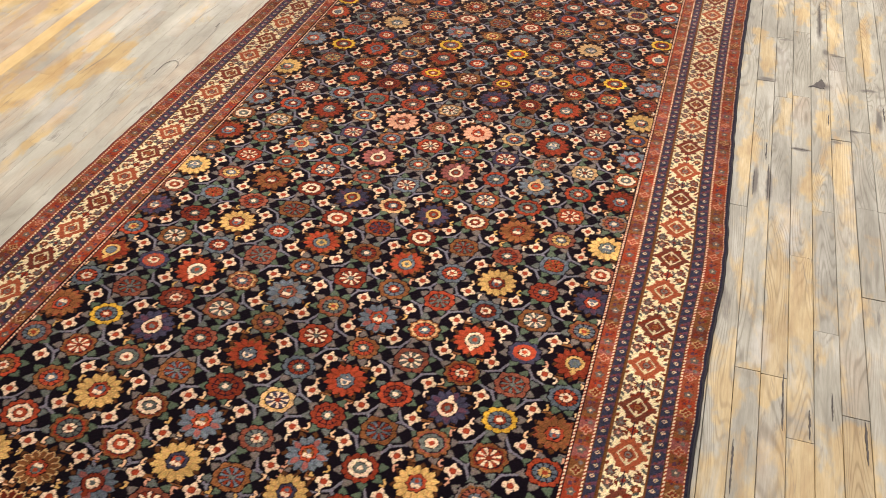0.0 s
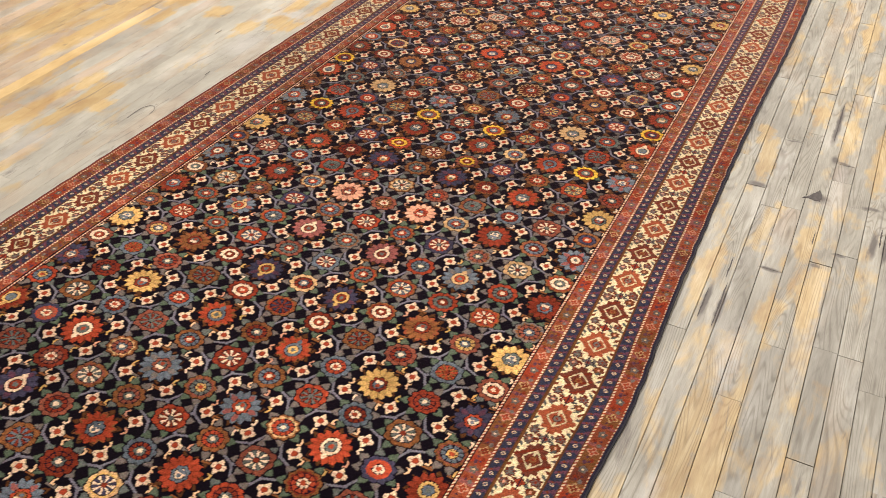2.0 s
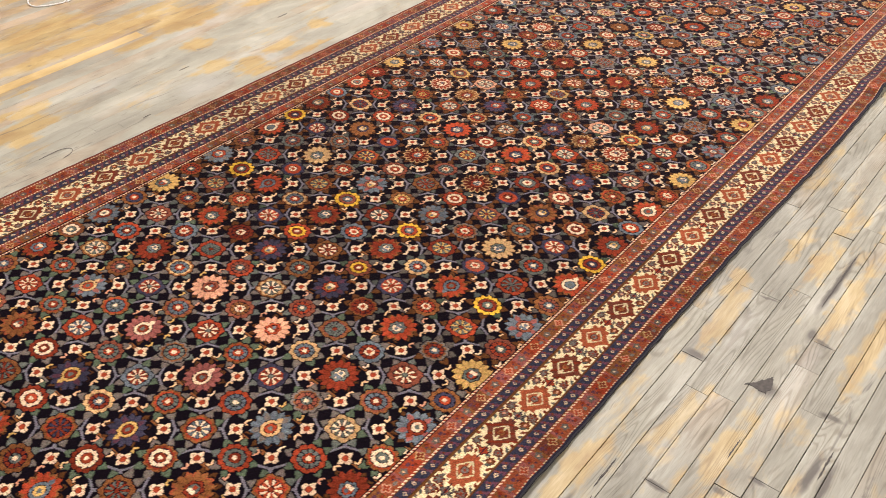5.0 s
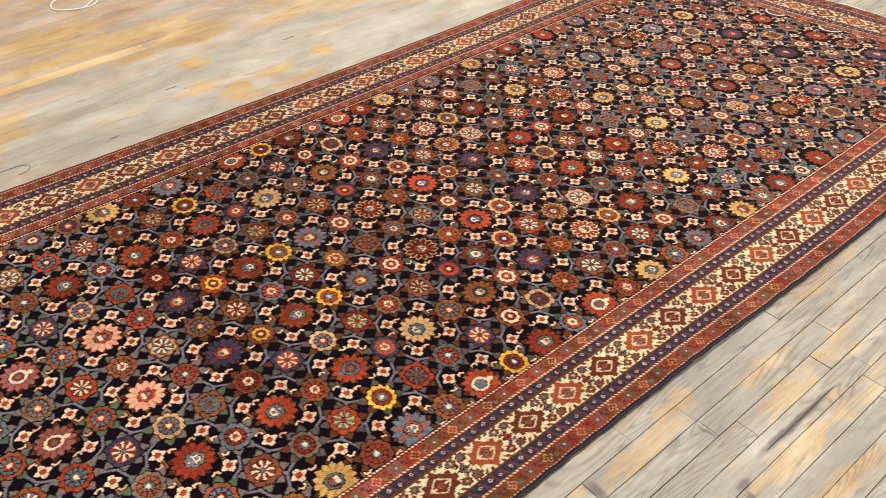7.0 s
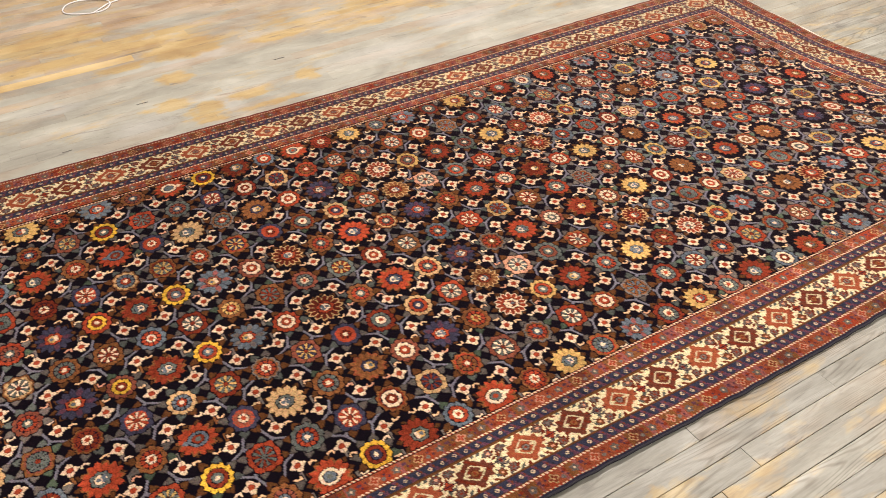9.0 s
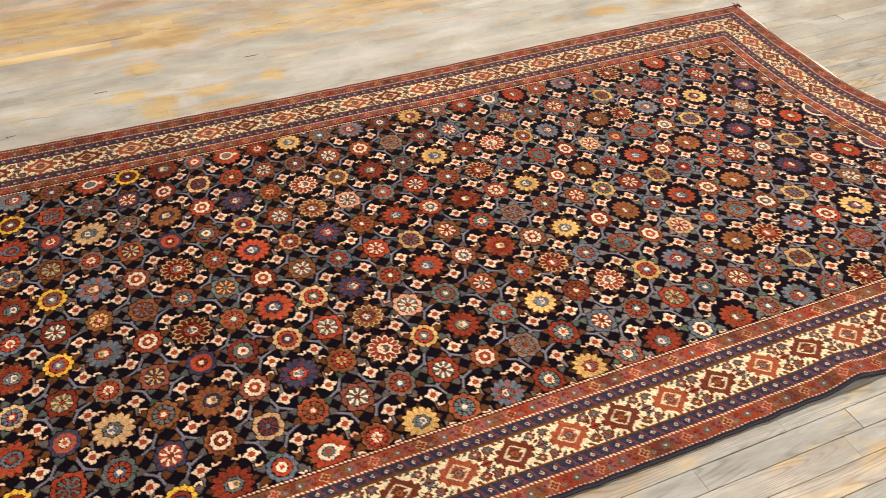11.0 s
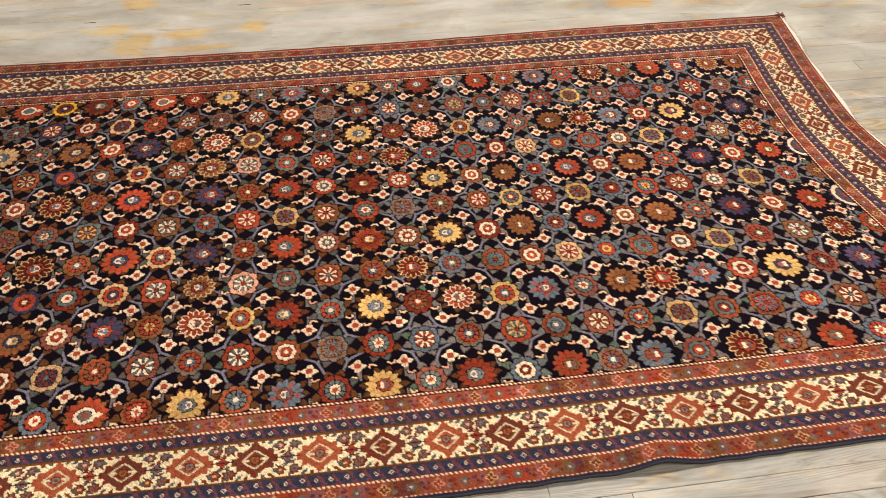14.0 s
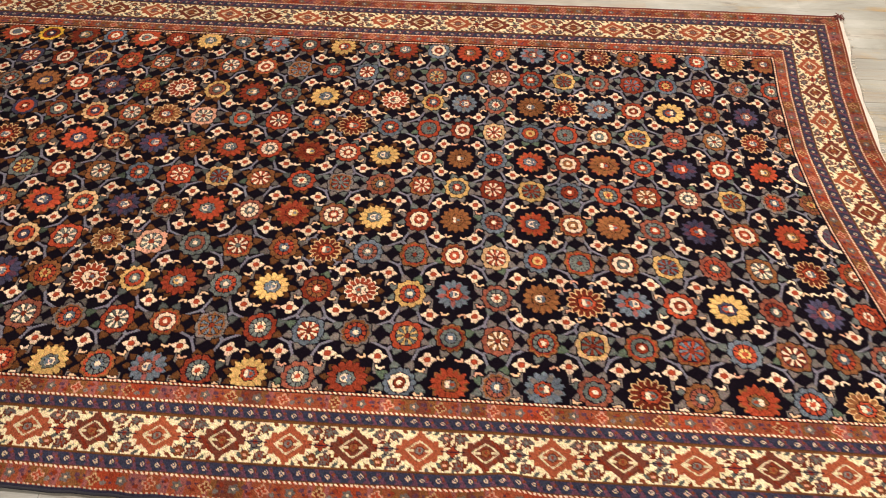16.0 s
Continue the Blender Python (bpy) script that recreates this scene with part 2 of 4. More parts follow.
    grain = ramp(n, l, figure, [(0.0, (0.62, 0.585, 0.54)), (0.34, (0.98, 0.98, 0.98)), (1.0, (1.05, 1.05, 1.05))])
    c = mixc(n, l, mathn(n, l, "MULTIPLY", ramp(n, l, blotch, [(0.44, (0, 0, 0)), (0.55, (1, 1, 1))]), mathn(n, l, "MULTIPLY", soft, 0.66)), c, mixc(n, l, 1.0, c, grain, "MULTIPLY"))
    c = mixc(n, l, even, c, ramp(n, l, rnd, [(0.0, (0.88, 0.88, 0.89)), (0.5, (1.0, 1.0, 1.0)), (1.0, (1.09, 1.09, 1.085))]), "MULTIPLY")
    c = mixc(n, l, soft, c, ramp(n, l, fine, [(0.33, (0.90, 0.897, 0.89)), (0.52, (1.02, 1.02, 1.02))]), "MULTIPLY")
    c = mixc(n, l, ramp(n, l, dirt, [(0.600, (0, 0, 0)), (0.74, (0.8, 0.8, 0.8))]), c, (0.13, 0.118, 0.10))
    c = mixc(n, l, mathn(n, l, "MULTIPLY", ramp(n, l, mathn(n, l, "ADD", mathn(n, l, "MULTIPLY", stained, 0.5), mathn(n, l, "MULTIPLY", cloud, 0.6)), [(0.46, (0, 0, 0)), (0.78, (1, 1, 1))]), 0.88), c, (0.10, 0.09, 0.078))
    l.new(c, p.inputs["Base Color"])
    l.new(ramp(n, l, worn, [(0.3, (0.62, 0.62, 0.62)), (0.7, (0.42, 0.42, 0.42))]), p.inputs["Roughness"])
    p.inputs["Specular IOR Level"].default_value = 0.4
    relief_sum = mathn(n, l, "ADD", mathn(n, l, "MULTIPLY", streak, 0.7), mathn(n, l, "MULTIPLY", fine, 0.4))
    bump(n, l, p, mathn(n, l, "ADD", relief_sum, mathn(n, l, "MULTIPLY", figure, 0.25)), 0.4, 0.0012)
    return m


def plain(name, color, rough, speckle=0.12, scale=40.0):
    m, n, l, p = material(name)
    pos = n.new("ShaderNodeNewGeometry").outputs["Position"]
    v = noise_at(n, l, pos, scale, (1, 1, 1), 4, 0.6)
    lo, hi = 1 - speckle, 1 + speckle
    l.new(mixc(n, l, 1.0, color, ramp(n, l, v, [(0.3, (lo, lo, lo)), (0.7, (hi, hi, hi))]), "MULTIPLY"), p.inputs["Base Color"])
    p.inputs["Roughness"].default_value = rough
    bump(n, l, p, v, 0.2, 0.001)
    return m


WOOL, BOARDS = make_wool(), make_boards()
BINDING = plain("navy_wool_binding", (0.013, 0.012, 0.017), 0.9, 0.3, 300)
RED_BINDING = plain("brown_red_wool_binding", (0.11, 0.026, 0.018), 0.9, 0.3, 300)
COTTON = plain("undyed_cotton_fringe", (0.62, 0.56, 0.45), 0.9, 0.2, 260)
SUBFLOOR = plain("dark_gap_dust", (0.10, 0.088, 0.072), 0.95, 0.3, 60)
PLASTER = plain("off_white_plaster", (0.62, 0.59, 0.54), 0.9, 0.06, 3)
CABLE = plain("white_plastic_cable", (0.78, 0.77, 0.74), 0.45, 0.03, 20)
THREAD = plain("grey_thread", (0.17, 0.155, 0.14), 0.85, 0.2, 200)
PITCH = plain("blackened_wood_filler", (0.062, 0.055, 0.048), 0.7, 0.35, 90)

# ---------------------------------------------------------------- room shell


def part(name, bm, mat, parent=None, label=""):
    me = bpy.data.meshes.new(name)
    bm.to_mesh(me)
    bm.free()
    me.materials.append(mat)
    ob = new(name, me)
    if parent:
        ob.parent = parent
    if label:
        ob["label"] = label
    return ob


def box(x0, y0, z0, x1, y1, z1):
    bm = bmesh.new()
    bmesh.ops.create_cube(bm, size=1, matrix=Matrix.Translation(((x0 + x1) / 2, (y0 + y1) / 2, (z0 + z1) / 2)) @ Matrix.Diagonal((x1 - x0, y1 - y0, z1 - z0, 1)))
    return bm


WX0, WX1, WY0, WY1, H = -5.6, 4.4, -4.5, 8.5, 3.6
BOARD = 0.0572
for wname, b in (("wall_west", (WX0 - 0.2, WY0, 0, WX0, WY1, H)), ("wall_east", (WX1, WY0, 0, WX1 + 0.2, WY1, H)),
                 ("wall_south", (WX0 - 0.2, WY0 - 0.2, 0, WX1 + 0.2, WY0, H)), ("wall_north", (WX0 - 0.2, WY1, 0, WX1 + 0.2, WY1 + 0.2, H))):
    tagged(part(wname, box(*b), PLASTER), "plain off-white plastered wall of the workshop", "wall", kind="structure")
tagged(part("ceiling", box(WX0 - 0.2, WY0 - 0.2, H, WX1 + 0.2, WY1 + 0.2, H + 0.15), PLASTER), "plain off-white plastered ceiling", "ceiling", kind="structure")
floor = tagged(part("floor", box(WX0 - 0.2, WY0 - 0.2, -0.2, WX1 + 0.2, WY1 + 0.2, -0.016), SUBFLOOR),
               "worn grey strip wood floor with amber varnish remnants", "floor", kind="structure")

# ---------------------------------------------------------------- the rug
KNOT = 0.0025
EDGE = 0.875                     # half width
FIELD = 0.632                    # half width of the dark field
V0, V1 = -1.15, 3.895            # the two ends
F0, F1 = V0 + EDGE - FIELD, 3.650
ROWSTEP = 0.1195
COLS = np.array([-37, -27, -23, -12, -7, -5, -3, -1, 0, 2, 5, 7, 8, 9, 11])
COLV = np.array([-1.145, -0.142, 0.265, 1.386, 1.893, 2.100, 2.309, 2.510, 2.619, 2.814, 3.107, 3.302, 3.400, 3.496, 3.69])

DYE = {
    "K": (0.0034, 0.0018, 0.0038), "R": (0.262, 0.042, 0.016), "U": (0.21, 0.070, 0.055), "D": (0.150, 0.024, 0.010), "B": (0.168, 0.066, 0.021),
    "Y": (0.45, 0.285, 0.088), "W": (0.55, 0.33, 0.035), "G": (0.45, 0.29, 0.125), "C": (0.64, 0.49, 0.305), "b": (0.092, 0.114, 0.122),
    "N": (0.034, 0.032, 0.050), "T": (0.095, 0.108, 0.088), "P": (0.49, 0.250, 0.145), "S": (0.135, 0.130, 0.142),
    "L": (0.128, 0.110, 0.088), "M": (0.075, 0.030, 0.042), "I": (0.590, 0.505, 0.280), "A": (0.205, 0.052, 0.021), "V": (0.023, 0.025, 0.040), "H": (0.098, 0.028, 0.015),
    "r": (0.185, 0.056, 0.030), "F": (0.60, 0.395, 0.205), "g": (0.072, 0.100, 0.060),
}
CODES = list(DYE)
CODE = {c: i for i, c in enumerate(CODES)}
PALETTE = np.array([DYE[c] for c in CODES]) * (1.03, 0.985, 1.03)

# The weaver's chart: one line per row of rosettes from the long edge to the centre, read from the far end;
# petals, ring, heart, kind (o rings, f flower heart, s spokes, p palmette, q palmette with a looped heart, x outlined).
CHART = """
BDCp BRTx bRCf RBTp BRTf DRTx RTRo bRTp BRbf RBTp bCDo DTCp RTCf YRbp DTCf bRCp RTbf YTCp DRCf RCTq bRCo DTYp WDNo RCbq BRbf bRCp RRTf YTRp BNRo bDCq RCTo DbRp BRbf YTCp RCRo NRCp RbYf DYbq bRCf BRbp RbYf
RTCf BRbf RCDs bRYf DbRs RTDo YDTs DTRf RCBs DTbo RYTs BRbf bCRs DTCf BBbs RCRo RTCs BRbf RCTs RBRf GNDs DCDo NCRs TRbf RTDs WDTo RTYs BDbf RCDs RbDf GTCs RTRf RCRs RYbf bBRs DDTf BCTs NRCf RTDs WbRf DCRs
RRCf NRCp RDTf YNRp RCDo bRCp DRTx BBCp RTCf bRCp YRbf RCTx DBRf YbCp TRTf DTYp YRTo RCDx BRYf NRCp RCRo BNYp BTRf GTCp NRCf RbDq BRCf RTCp bDCf DTCp BRTf bGRq RTDo BDTp RDTf YDbp bDCf RCTq DRCf NCDq RTCo YRbp
RBCf DRCx BTCs RRTf YbDs DCTo RTTs bRYo GCRs DCRo RTTs bRTf DRTx BRbf RCDs TRTo PCTs BDCx RCTs GRNo DTCo NRDf RYNs BRCf DTYs GbRf NCRs DDCf RTTs GbRf NCDs RbTf RCbs DCDo BDTs bRCf RTDs GRbf RCTs RDTf BbDs DCTo
NCRq RBYp RCRo NRRp RTRf BBRp DCBo RbCp bRDf BBBp DCRo YTCp RCRf DDYp RCTf RTCp BRBf NRCp GRTf RNCp BRTf DRCx RCRo bRYp WRbo DTCp RWDo NRYp RRTf PRDp RbRf UCDq RTRf NYDq DCRo RbYq BbRf bRTp BRTf RbCp DDTf bRBp
RBYf BRbf YDTs RCTf DCBs RTYf bDRo YDTs DCRs YTRf DRCs RBTf BTDs RTCf BRCs YDbs RCRs bRTf BTCs DCRo TYDs RTCf BDTs BYRf DTCs bRCf BDCs BTRf GTCs RBCf RCDs BTRf bCDs GDbf RDNs BDTf DCDs RTYf RCDs bDTf YCNs RTCf BbDs
""".split("\n")[1:-1]

u_axis = np.linspace(-EDGE, EDGE, int(2 * EDGE / KNOT) + 1)
v_axis = np.linspace(V0, V1, int((V1 - V0) / KNOT) + 1)
U, V = np.meshgrid(u_axis, v_axis)          # rows along the length
dye = np.full(U.shape, CODE["K"], np.int16)
tone = np.ones(U.shape)            # outline and split knots are a shade darker
rng = np.random.default_rng(7)


def window(u, v, reach):
    """The knots round (u, v), and their offsets from it."""
    i0, i1 = np.searchsorted(v_axis, (v - reach, v + reach))
    j0, j1 = np.searchsorted(u_axis, (u - reach, u + reach))
    s = (slice(i0, i1), slice(j0, j1))
    return s, U[s] - u, V[s] - v


def put(s, mask, code):
    dye[s][mask] = CODE[code]
    tone[s][mask] = 1.0


def shade(s, mask, factor):
    tone[s][mask] = factor


def stroke(points, width, code, over="K"):
    """A woven line through the points, laid on the ground colour only."""
    for (ua, va), (ub, vb) in zip(points[:-1], points[1:]):
        reach = math.hypot(ub - ua, vb - va) / 2 + width
        s, du, dv = window((ua + ub) / 2, (va + vb) / 2, reach)
        ex, ey = ub - ua, vb - va
        ln = math.hypot(ex, ey) or 1e-6
        along = (du * ex + dv * ey) / ln
        across = np.abs(-du * ey + dv * ex) / ln
        m = (across < width / 2) & (np.abs(along) < ln / 2 + width / 2)
        if over:
            m &= dye[s] == CODE[over]
        put(s, m, code)


def leaf(u, v, ang, r0, r1, width, code, level=1.0):
    """A spade-shaped leaf that points away from (u, v), with a thin dark rib at its foot."""
    s, du, dv = window(u, v, r1 + 0.004)
    a = du * math.cos(ang) + dv * math.sin(ang)
    b = np.abs(-du * math.sin(ang) + dv * math.cos(ang))
    f = np.clip((a - r0) / (r1 - r0), 0, 1)
    prof = width * np.minimum(1.0, 0.55 + 2.0 * f) * np.clip(1.75 * (1 - f), 0, 1) ** 0.8
    m = (f > 0) & (f < 1) & (b < prof)
    put(s, m, code)
    shade(s, m, level)
    shade(s, m & (b > prof - 0.0022), 0.70 * level)


def rosette(u, v, token, flip, big=1.0):
    """One flower of the field; its width across the rug is a little greater than along it."""
    petal, ring, heart, kind = token
    # faded lots of the red wool
    if petal == "R" and kind in "ofs" and rng.random() < 0.45:
        petal = "r"
    if ring == "R" and rng.random() < 0.35:
        ring = "r"
    grow = rng.uniform(0.95, 1.05) * big
    s, du, dv = window(u, v, 0.064)
    grain = rng.normal(0, 0.018, du.shape)
    if kind in "ofs":
        x, y = du / (0.0372 * grow), dv / (0.0328 * grow)
        th = np.arctan2(x, y) + rng.uniform(-0.12, 0.12)
        power = rng.uniform(2.3, 3.0) if kind == "s" else rng.uniform(1.9, 2.3)
        r = (np.abs(x) ** power + np.abs(y) ** power) ** (1 / power) + grain
        n = 12 if kind == "o" else (10 if kind == "f" else 8)
        edge = 1.0 + 0.055 * np.cos(n * th)
        put(s, r < edge + 0.08, "K")
        put(s, r < edge, petal)
        if petal in "RDBGYr" and rng.random() < 0.35:
            put(s, (r < edge) & (r > edge - rng.uniform(0.12, 0.18)), {"R": "B", "D": "B", "B": "L", "G": "B", "Y": "G", "r": "B"}[petal])
        shade(s, (r < edge) & (r > 0.70) & (np.cos(n * th) < -0.90), 0.55)
        put(s, r < 0.725, "K" if petal not in "NK" else "D")
        shade(s, r < 0.725, 2.0)
        if kind == "o":
            put(s, r < 0.66 + 0.035 * np.cos(8 * th), ring)
            shade(s, (r < 0.66) & (np.cos(8 * th) < -0.93), 0.62)
            put(s, r < 0.42, "K")
            put(s, r < 0.37, heart)
            put(s, r < 0.16, "C" if heart not in "CYW" else "R")
        elif kind == "f":
            put(s, (r < 0.67) & (np.cos(10 * th) > -0.80), ring)
            put(s, r < 0.40, "K")
            put(s, (r < 0.36) & (np.cos(6 * th + 0.4) > -0.86), heart)
            put(s, r < 0.175, "C" if heart not in "CY" else "R")
        else:
            light, deep = (ring, heart) if ring in "CYGW" else (heart, ring)
            turn = np.abs(np.mod(th / (2 * np.pi) * 8, 1.0) - 0.5)
            put(s, r < 0.67, deep)
            wedge = (r < 0.66) & (r > 0.17)
            put(s, wedge & (turn < 0.29), "K")
            put(s, wedge & (turn < 0.205), light)
            put(s, r < 0.20, "K")
            put(s, r < 0.165, "D" if heart != "D" else "T")
        body = r < 1.05
    else:
        x, y = du / (0.0392 * grow), dv / (0.0372 * grow)
        th = np.arctan2(x, y)
        r = np.hypot(x, y) + grain
        n = 14
        saw = np.abs(np.mod(th / (2 * np.pi) * n, 1.0) - 0.5) * 2
        edge = 1.10 - 0.23 * saw ** 1.3
        put(s, r < edge + 0.07, "K")
        rim = "G" if petal != "R" else "C"
        if kind == "x":
            put(s, r < edge, rim)
            put(s, (r < edge - 0.10) & ~((saw > 0.80) & (r > 0.60)), petal)
            shade(s, (r < edge - 0.10) & (dye[s] == CODE[petal]), 0.55 if petal == "D" else 0.9)
        else:
            put(s, r < edge, petal)
            shade(s, (saw > 0.84) & (r > 0.55) & (r < edge), 0.60)
            shade(s, (saw < 0.30) & (r > 0.75) & (r < edge), 1.15)
            if petal in "RDB" and rng.random() < 0.5:
                put(s, (r > edge - 0.14) & (r < edge) & (np.sin(5 * th + 3 * u / KNOT) > 0.1), "B" if petal != "B" else "A")
        if petal in "Nb":
            put(s, (r < edge - 0.12) & (r > 0.48) & (np.mod(np.floor(th / (2 * np.pi) * n), 3) < 1), "M" if petal == "N" else "LU"[int(rng.integers(2))])
        q = np.hypot(x / 0.92, y - flip * 0.06) + grain
        if kind == "q":
            put(s, q < 0.58, "K")
            put(s, q < 0.53, ring)
            put(s, q < 0.36, "K")
            put(s, q < 0.32, heart)
            s2, a, b = window(u, v - flip * 0.0245, 0.012)
            put(s2, np.abs(a) * 0.8 + np.abs(b) * 0.6 < 0.0062, ring)
            put(s, q < 0.15, "T" if heart != "T" else "R")
        else:
            put(s, q < 0.53 + 0.04 * np.cos(7 * th), "K")
            put(s, q < 0.48 + 0.04 * np.cos(7 * th), ring)
            put(s, q < 0.33, "K")
            put(s, q < 0.29, heart)
            for side in (-0.11, 0.11):
                put(s, np.hypot(x - side, y + flip * 0.10) < 0.125, "C" if heart != "C" else "b")
            put(s, np.hypot(x, y - flip * 0.16) < 0.12, "b" if heart not in "bT" else "R")
        body = r < 1.05
    lot = rng.uniform(0.82, 1.18)
    inside = body & (dye[s] != CODE["K"]) & (dye[s] != CODE["C"])
    tone[s][inside] *= lot * (1 + 0.14 * np.sin(du[inside] * rng.uniform(-90, 90) + dv[inside] * rng.uniform(-90, 90) + rng.uniform(0, 6)))


def small_flower(u, v):
    """Four cream petals round a red heart; those along the rug are pointed, those across it blunt."""
    s, du, dv = window(u, v, 0.034)
    ang = rng.uniform(-0.12, 0.12)
    a = np.abs(du * math.cos(ang) - dv * math.sin(ang))
    b = np.abs(du * math.sin(ang) + dv * math.cos(ang))
    blunt = lambda grow: (a < 0.0180 + grow) & (b < (0.0076 + grow) * np.clip(2.6 * (1 - a / (0.0195 + grow)), 0, 1) ** 0.5)
    sharp = lambda grow: (b < 0.0195 + grow) & (a < (0.0082 + grow) * np.clip(1.7 * (1 - b / (0.0205 + grow)), 0, 1) ** 0.8)
    put(s, blunt(0.0020) | sharp(0.0020), "K")
    put(s, blunt(0) | sharp(0), "C")
    lit = rng.uniform(0.85, 1.05)
    shade(s, blunt(0) | sharp(0), lit)
    shade(s, blunt(0) & (b < 0.0011) & (a > 0.010), 0.6 * lit)
    shade(s, (blunt(0) | sharp(0)) & (np.abs(a - b) < 0.0012) & (a < 0.010), 0.35)
    put(s, np.hypot(du, dv) < 0.0078, "D")
    put(s, np.hypot(du, dv) < 0.0064, "R")


def col_v(j, u=0.6):
    """Where column j lies along the rug; the last columns spread out in the middle of the far end."""
    spread = np.interp(j, [6, 7, 8, 9, 10, 11], [0, 0.005, 0.015, 0.037, 0.045, 0.045]) * np.interp(u, [-0.6, -0.3, 0.25, 0.42], [0.65, 1, 1, 0.15])
    return float(np.interp(j, COLS, COLV) + spread)


spare = [w for line in CHART for w in line.split()]
chart = {}
for r, line in enumerate(CHART):
    tokens = line.split()
    for j in range(10, -37, -1):
        chart[r + 1, j] = tokens[10 - j] if 10 - j < len(tokens) else spare[int(rng.integers(len(spare)))]

# lattice of stems that joins every second rosette and bows round the spoked ones
jit = lambda a: float(rng.uniform(-a, a))
for j in range(-36, 11):
    for r in range(0, 12):
        ua, va = ROWSTEP * (6 - r), col_v(j, ROWSTEP * (6 - r))
        if (j + r) % 2 == 0:
            continue
        for dj in (-1, 1):
            ub, vb = ROWSTEP * (5 - r), col_v(j + dj, ROWSTEP * (5 - r))
            um, vm = (ua + ub) / 2, (va + vb) / 2
            su, sv = (ub, va) if j % 2 == 0 else (ua, vb)          # the spoked rosette on one side of the stem
            bu, bv = um + (su - um) * 0.36 + jit(0.002), vm + (sv - vm) * 0.36 + jit(0.002)
            stroke([(ua, va), (ua * 0.6 + bu * 0.4, va * 0.6 + bv * 0.4), (bu, bv), (ub * 0.6 + bu * 0.4, vb * 0.6 + bv * 0.4), (ub, vb)], 0.0058, "S")
            # a short spur on the joint
            stroke([(bu, bv), (bu + (su - bu) * 0.16, bv + (sv - bv) * 0.16)], 0.0082, "S")
# leaves round the rosettes, in pairs; stalks and hooked sprigs round the palmettes
def hook(u, v, su, sv, code):
    """A small comma-shaped sprig, its tail towards (su, sv)."""
    line = [(u + su * 0.0055, v - sv * 0.0060), (u, v - sv * 0.0050), (u - su * 0.0010, v + sv * 0.0020), (u + su * 0.0030, v + sv * 0.0080)]
    stroke(line, 0.0092, "K", None)
    stroke(line, 0.0046, code, None)


for (r, j), token in chart.items():
    for rr in {r, 12 - r}:
        u, v = ROWSTEP * (6 - rr), col_v(j, ROWSTEP * (6 - rr))
        half = (col_v(j + 1) - col_v(j - 1)) / 4
        if token[3] in "pqx":
            for k in range(10 if j < 0 else 0):
                leaf(u, v, (k + 0.5) * math.pi / 5 + jit(0.10), 0.036, 0.055 + jit(0.004), 0.0085, "B", 0.42)
            for su in (-1, 1):
                for sv in (-1, 1):
                    fu, fv = u + su * ROWSTEP / 2, v + sv * half
                    stroke([(fu, fv), (fu - su * 0.039, fv + sv * 0.001 + jit(0.002))], 0.0088, "L" if j > -14 or rng.random() < 0.3 else "B")
                    for hu, hv, side in ((fu - su * (0.031 + jit(0.003)), fv + sv * 0.0105, sv), (fu - su * (0.001 + jit(0.003)), fv - sv * (0.0285 + jit(0.002)), -sv)):
                        bright = "Y" if j < -18 and rng.random() < 0.22 else "FFFPC"[int(rng.integers(5))]
                        hook(hu, hv, -su if rng.random() < 0.5 else su, side, bright)
            continue
        for axis in range(4):
            across = axis % 2 == 0
            for side in (-1, 1):
                ang = axis * math.pi / 2 + side * (0.33 if across else 0.40) + jit(0.05)
                green = "g" if rng.random() < (0.38 if j < -19 else 0.08) else ("T" if rng.random() < 0.3 else "L")
                level = 1.0
                if -18 < j < -2:
                    green, level = ("B", 0.50) if rng.random() < 0.5 else (green, 0.62)
                leaf(u, v, ang, 0.032 if across else 0.028, (0.0575 if across else half + 0.005) + jit(0.002), 0.0110, green, level)
for (r, j), token in chart.items():
    for rr in {r, 12 - r}:
        rosette(ROWSTEP * (6 - rr) + jit(0.0025), col_v(j, ROWSTEP * (6 - rr)) + jit(0.0025), token, 1 if (j // 2 + r) % 2 else -1,
                1.12 if token[3] in "pqx" and j < -8 else 1.0)
for j in range(-37, 11):
    for r in range(0, 12):
        fu = ROWSTEP * (5.5 - r)
        small_flower(fu + jit(0.002), (col_v(j, fu) + col_v(j + 1, fu)) / 2 + jit(0.002))

# two ivory half-moons that close the field at its far end, round cut-off mauve rosettes
for cu in (-0.120, 0.120):
    s, du, dv = window(cu, 3.648, 0.055)
    ring = np.hypot(du / 1.22, dv) + rng.normal(0, 0.0008, du.shape)
    put(s, ring < 0.041, "K")
    put(s, (ring < 0.0385) & (ring > 0.0295), "C")
    put(s, ring < 0.0265, "S")
    shade(s, ring < 0.0265, 0.45)
    put(s, (ring < 0.0265) & (np.cos(8 * np.arctan2(du, dv)) > 0.2) & (ring > 0.012), "M")
    put(s, ring < 0.010, "R")

# borders: d is the distance in from the nearest edge, w runs along the border
d_long = EDGE - np.abs(U)
d_end = np.minimum(V - V0, V1 - V) * ((EDGE - FIELD) / (V1 - F1))
d = np.minimum(d_long, d_end)
w = np.where(d_long <= d_end, V, U)
BAND = EDGE - FIELD
cell = lambda period, phase=0.0: np.mod(w + phase, period) - period / 2


def stripe(a, b):
    return (d >= a) & (d < b)


def tint(mask, code, factor=1.0):
    dye[mask] = CODE[code]
    tone[mask] = factor


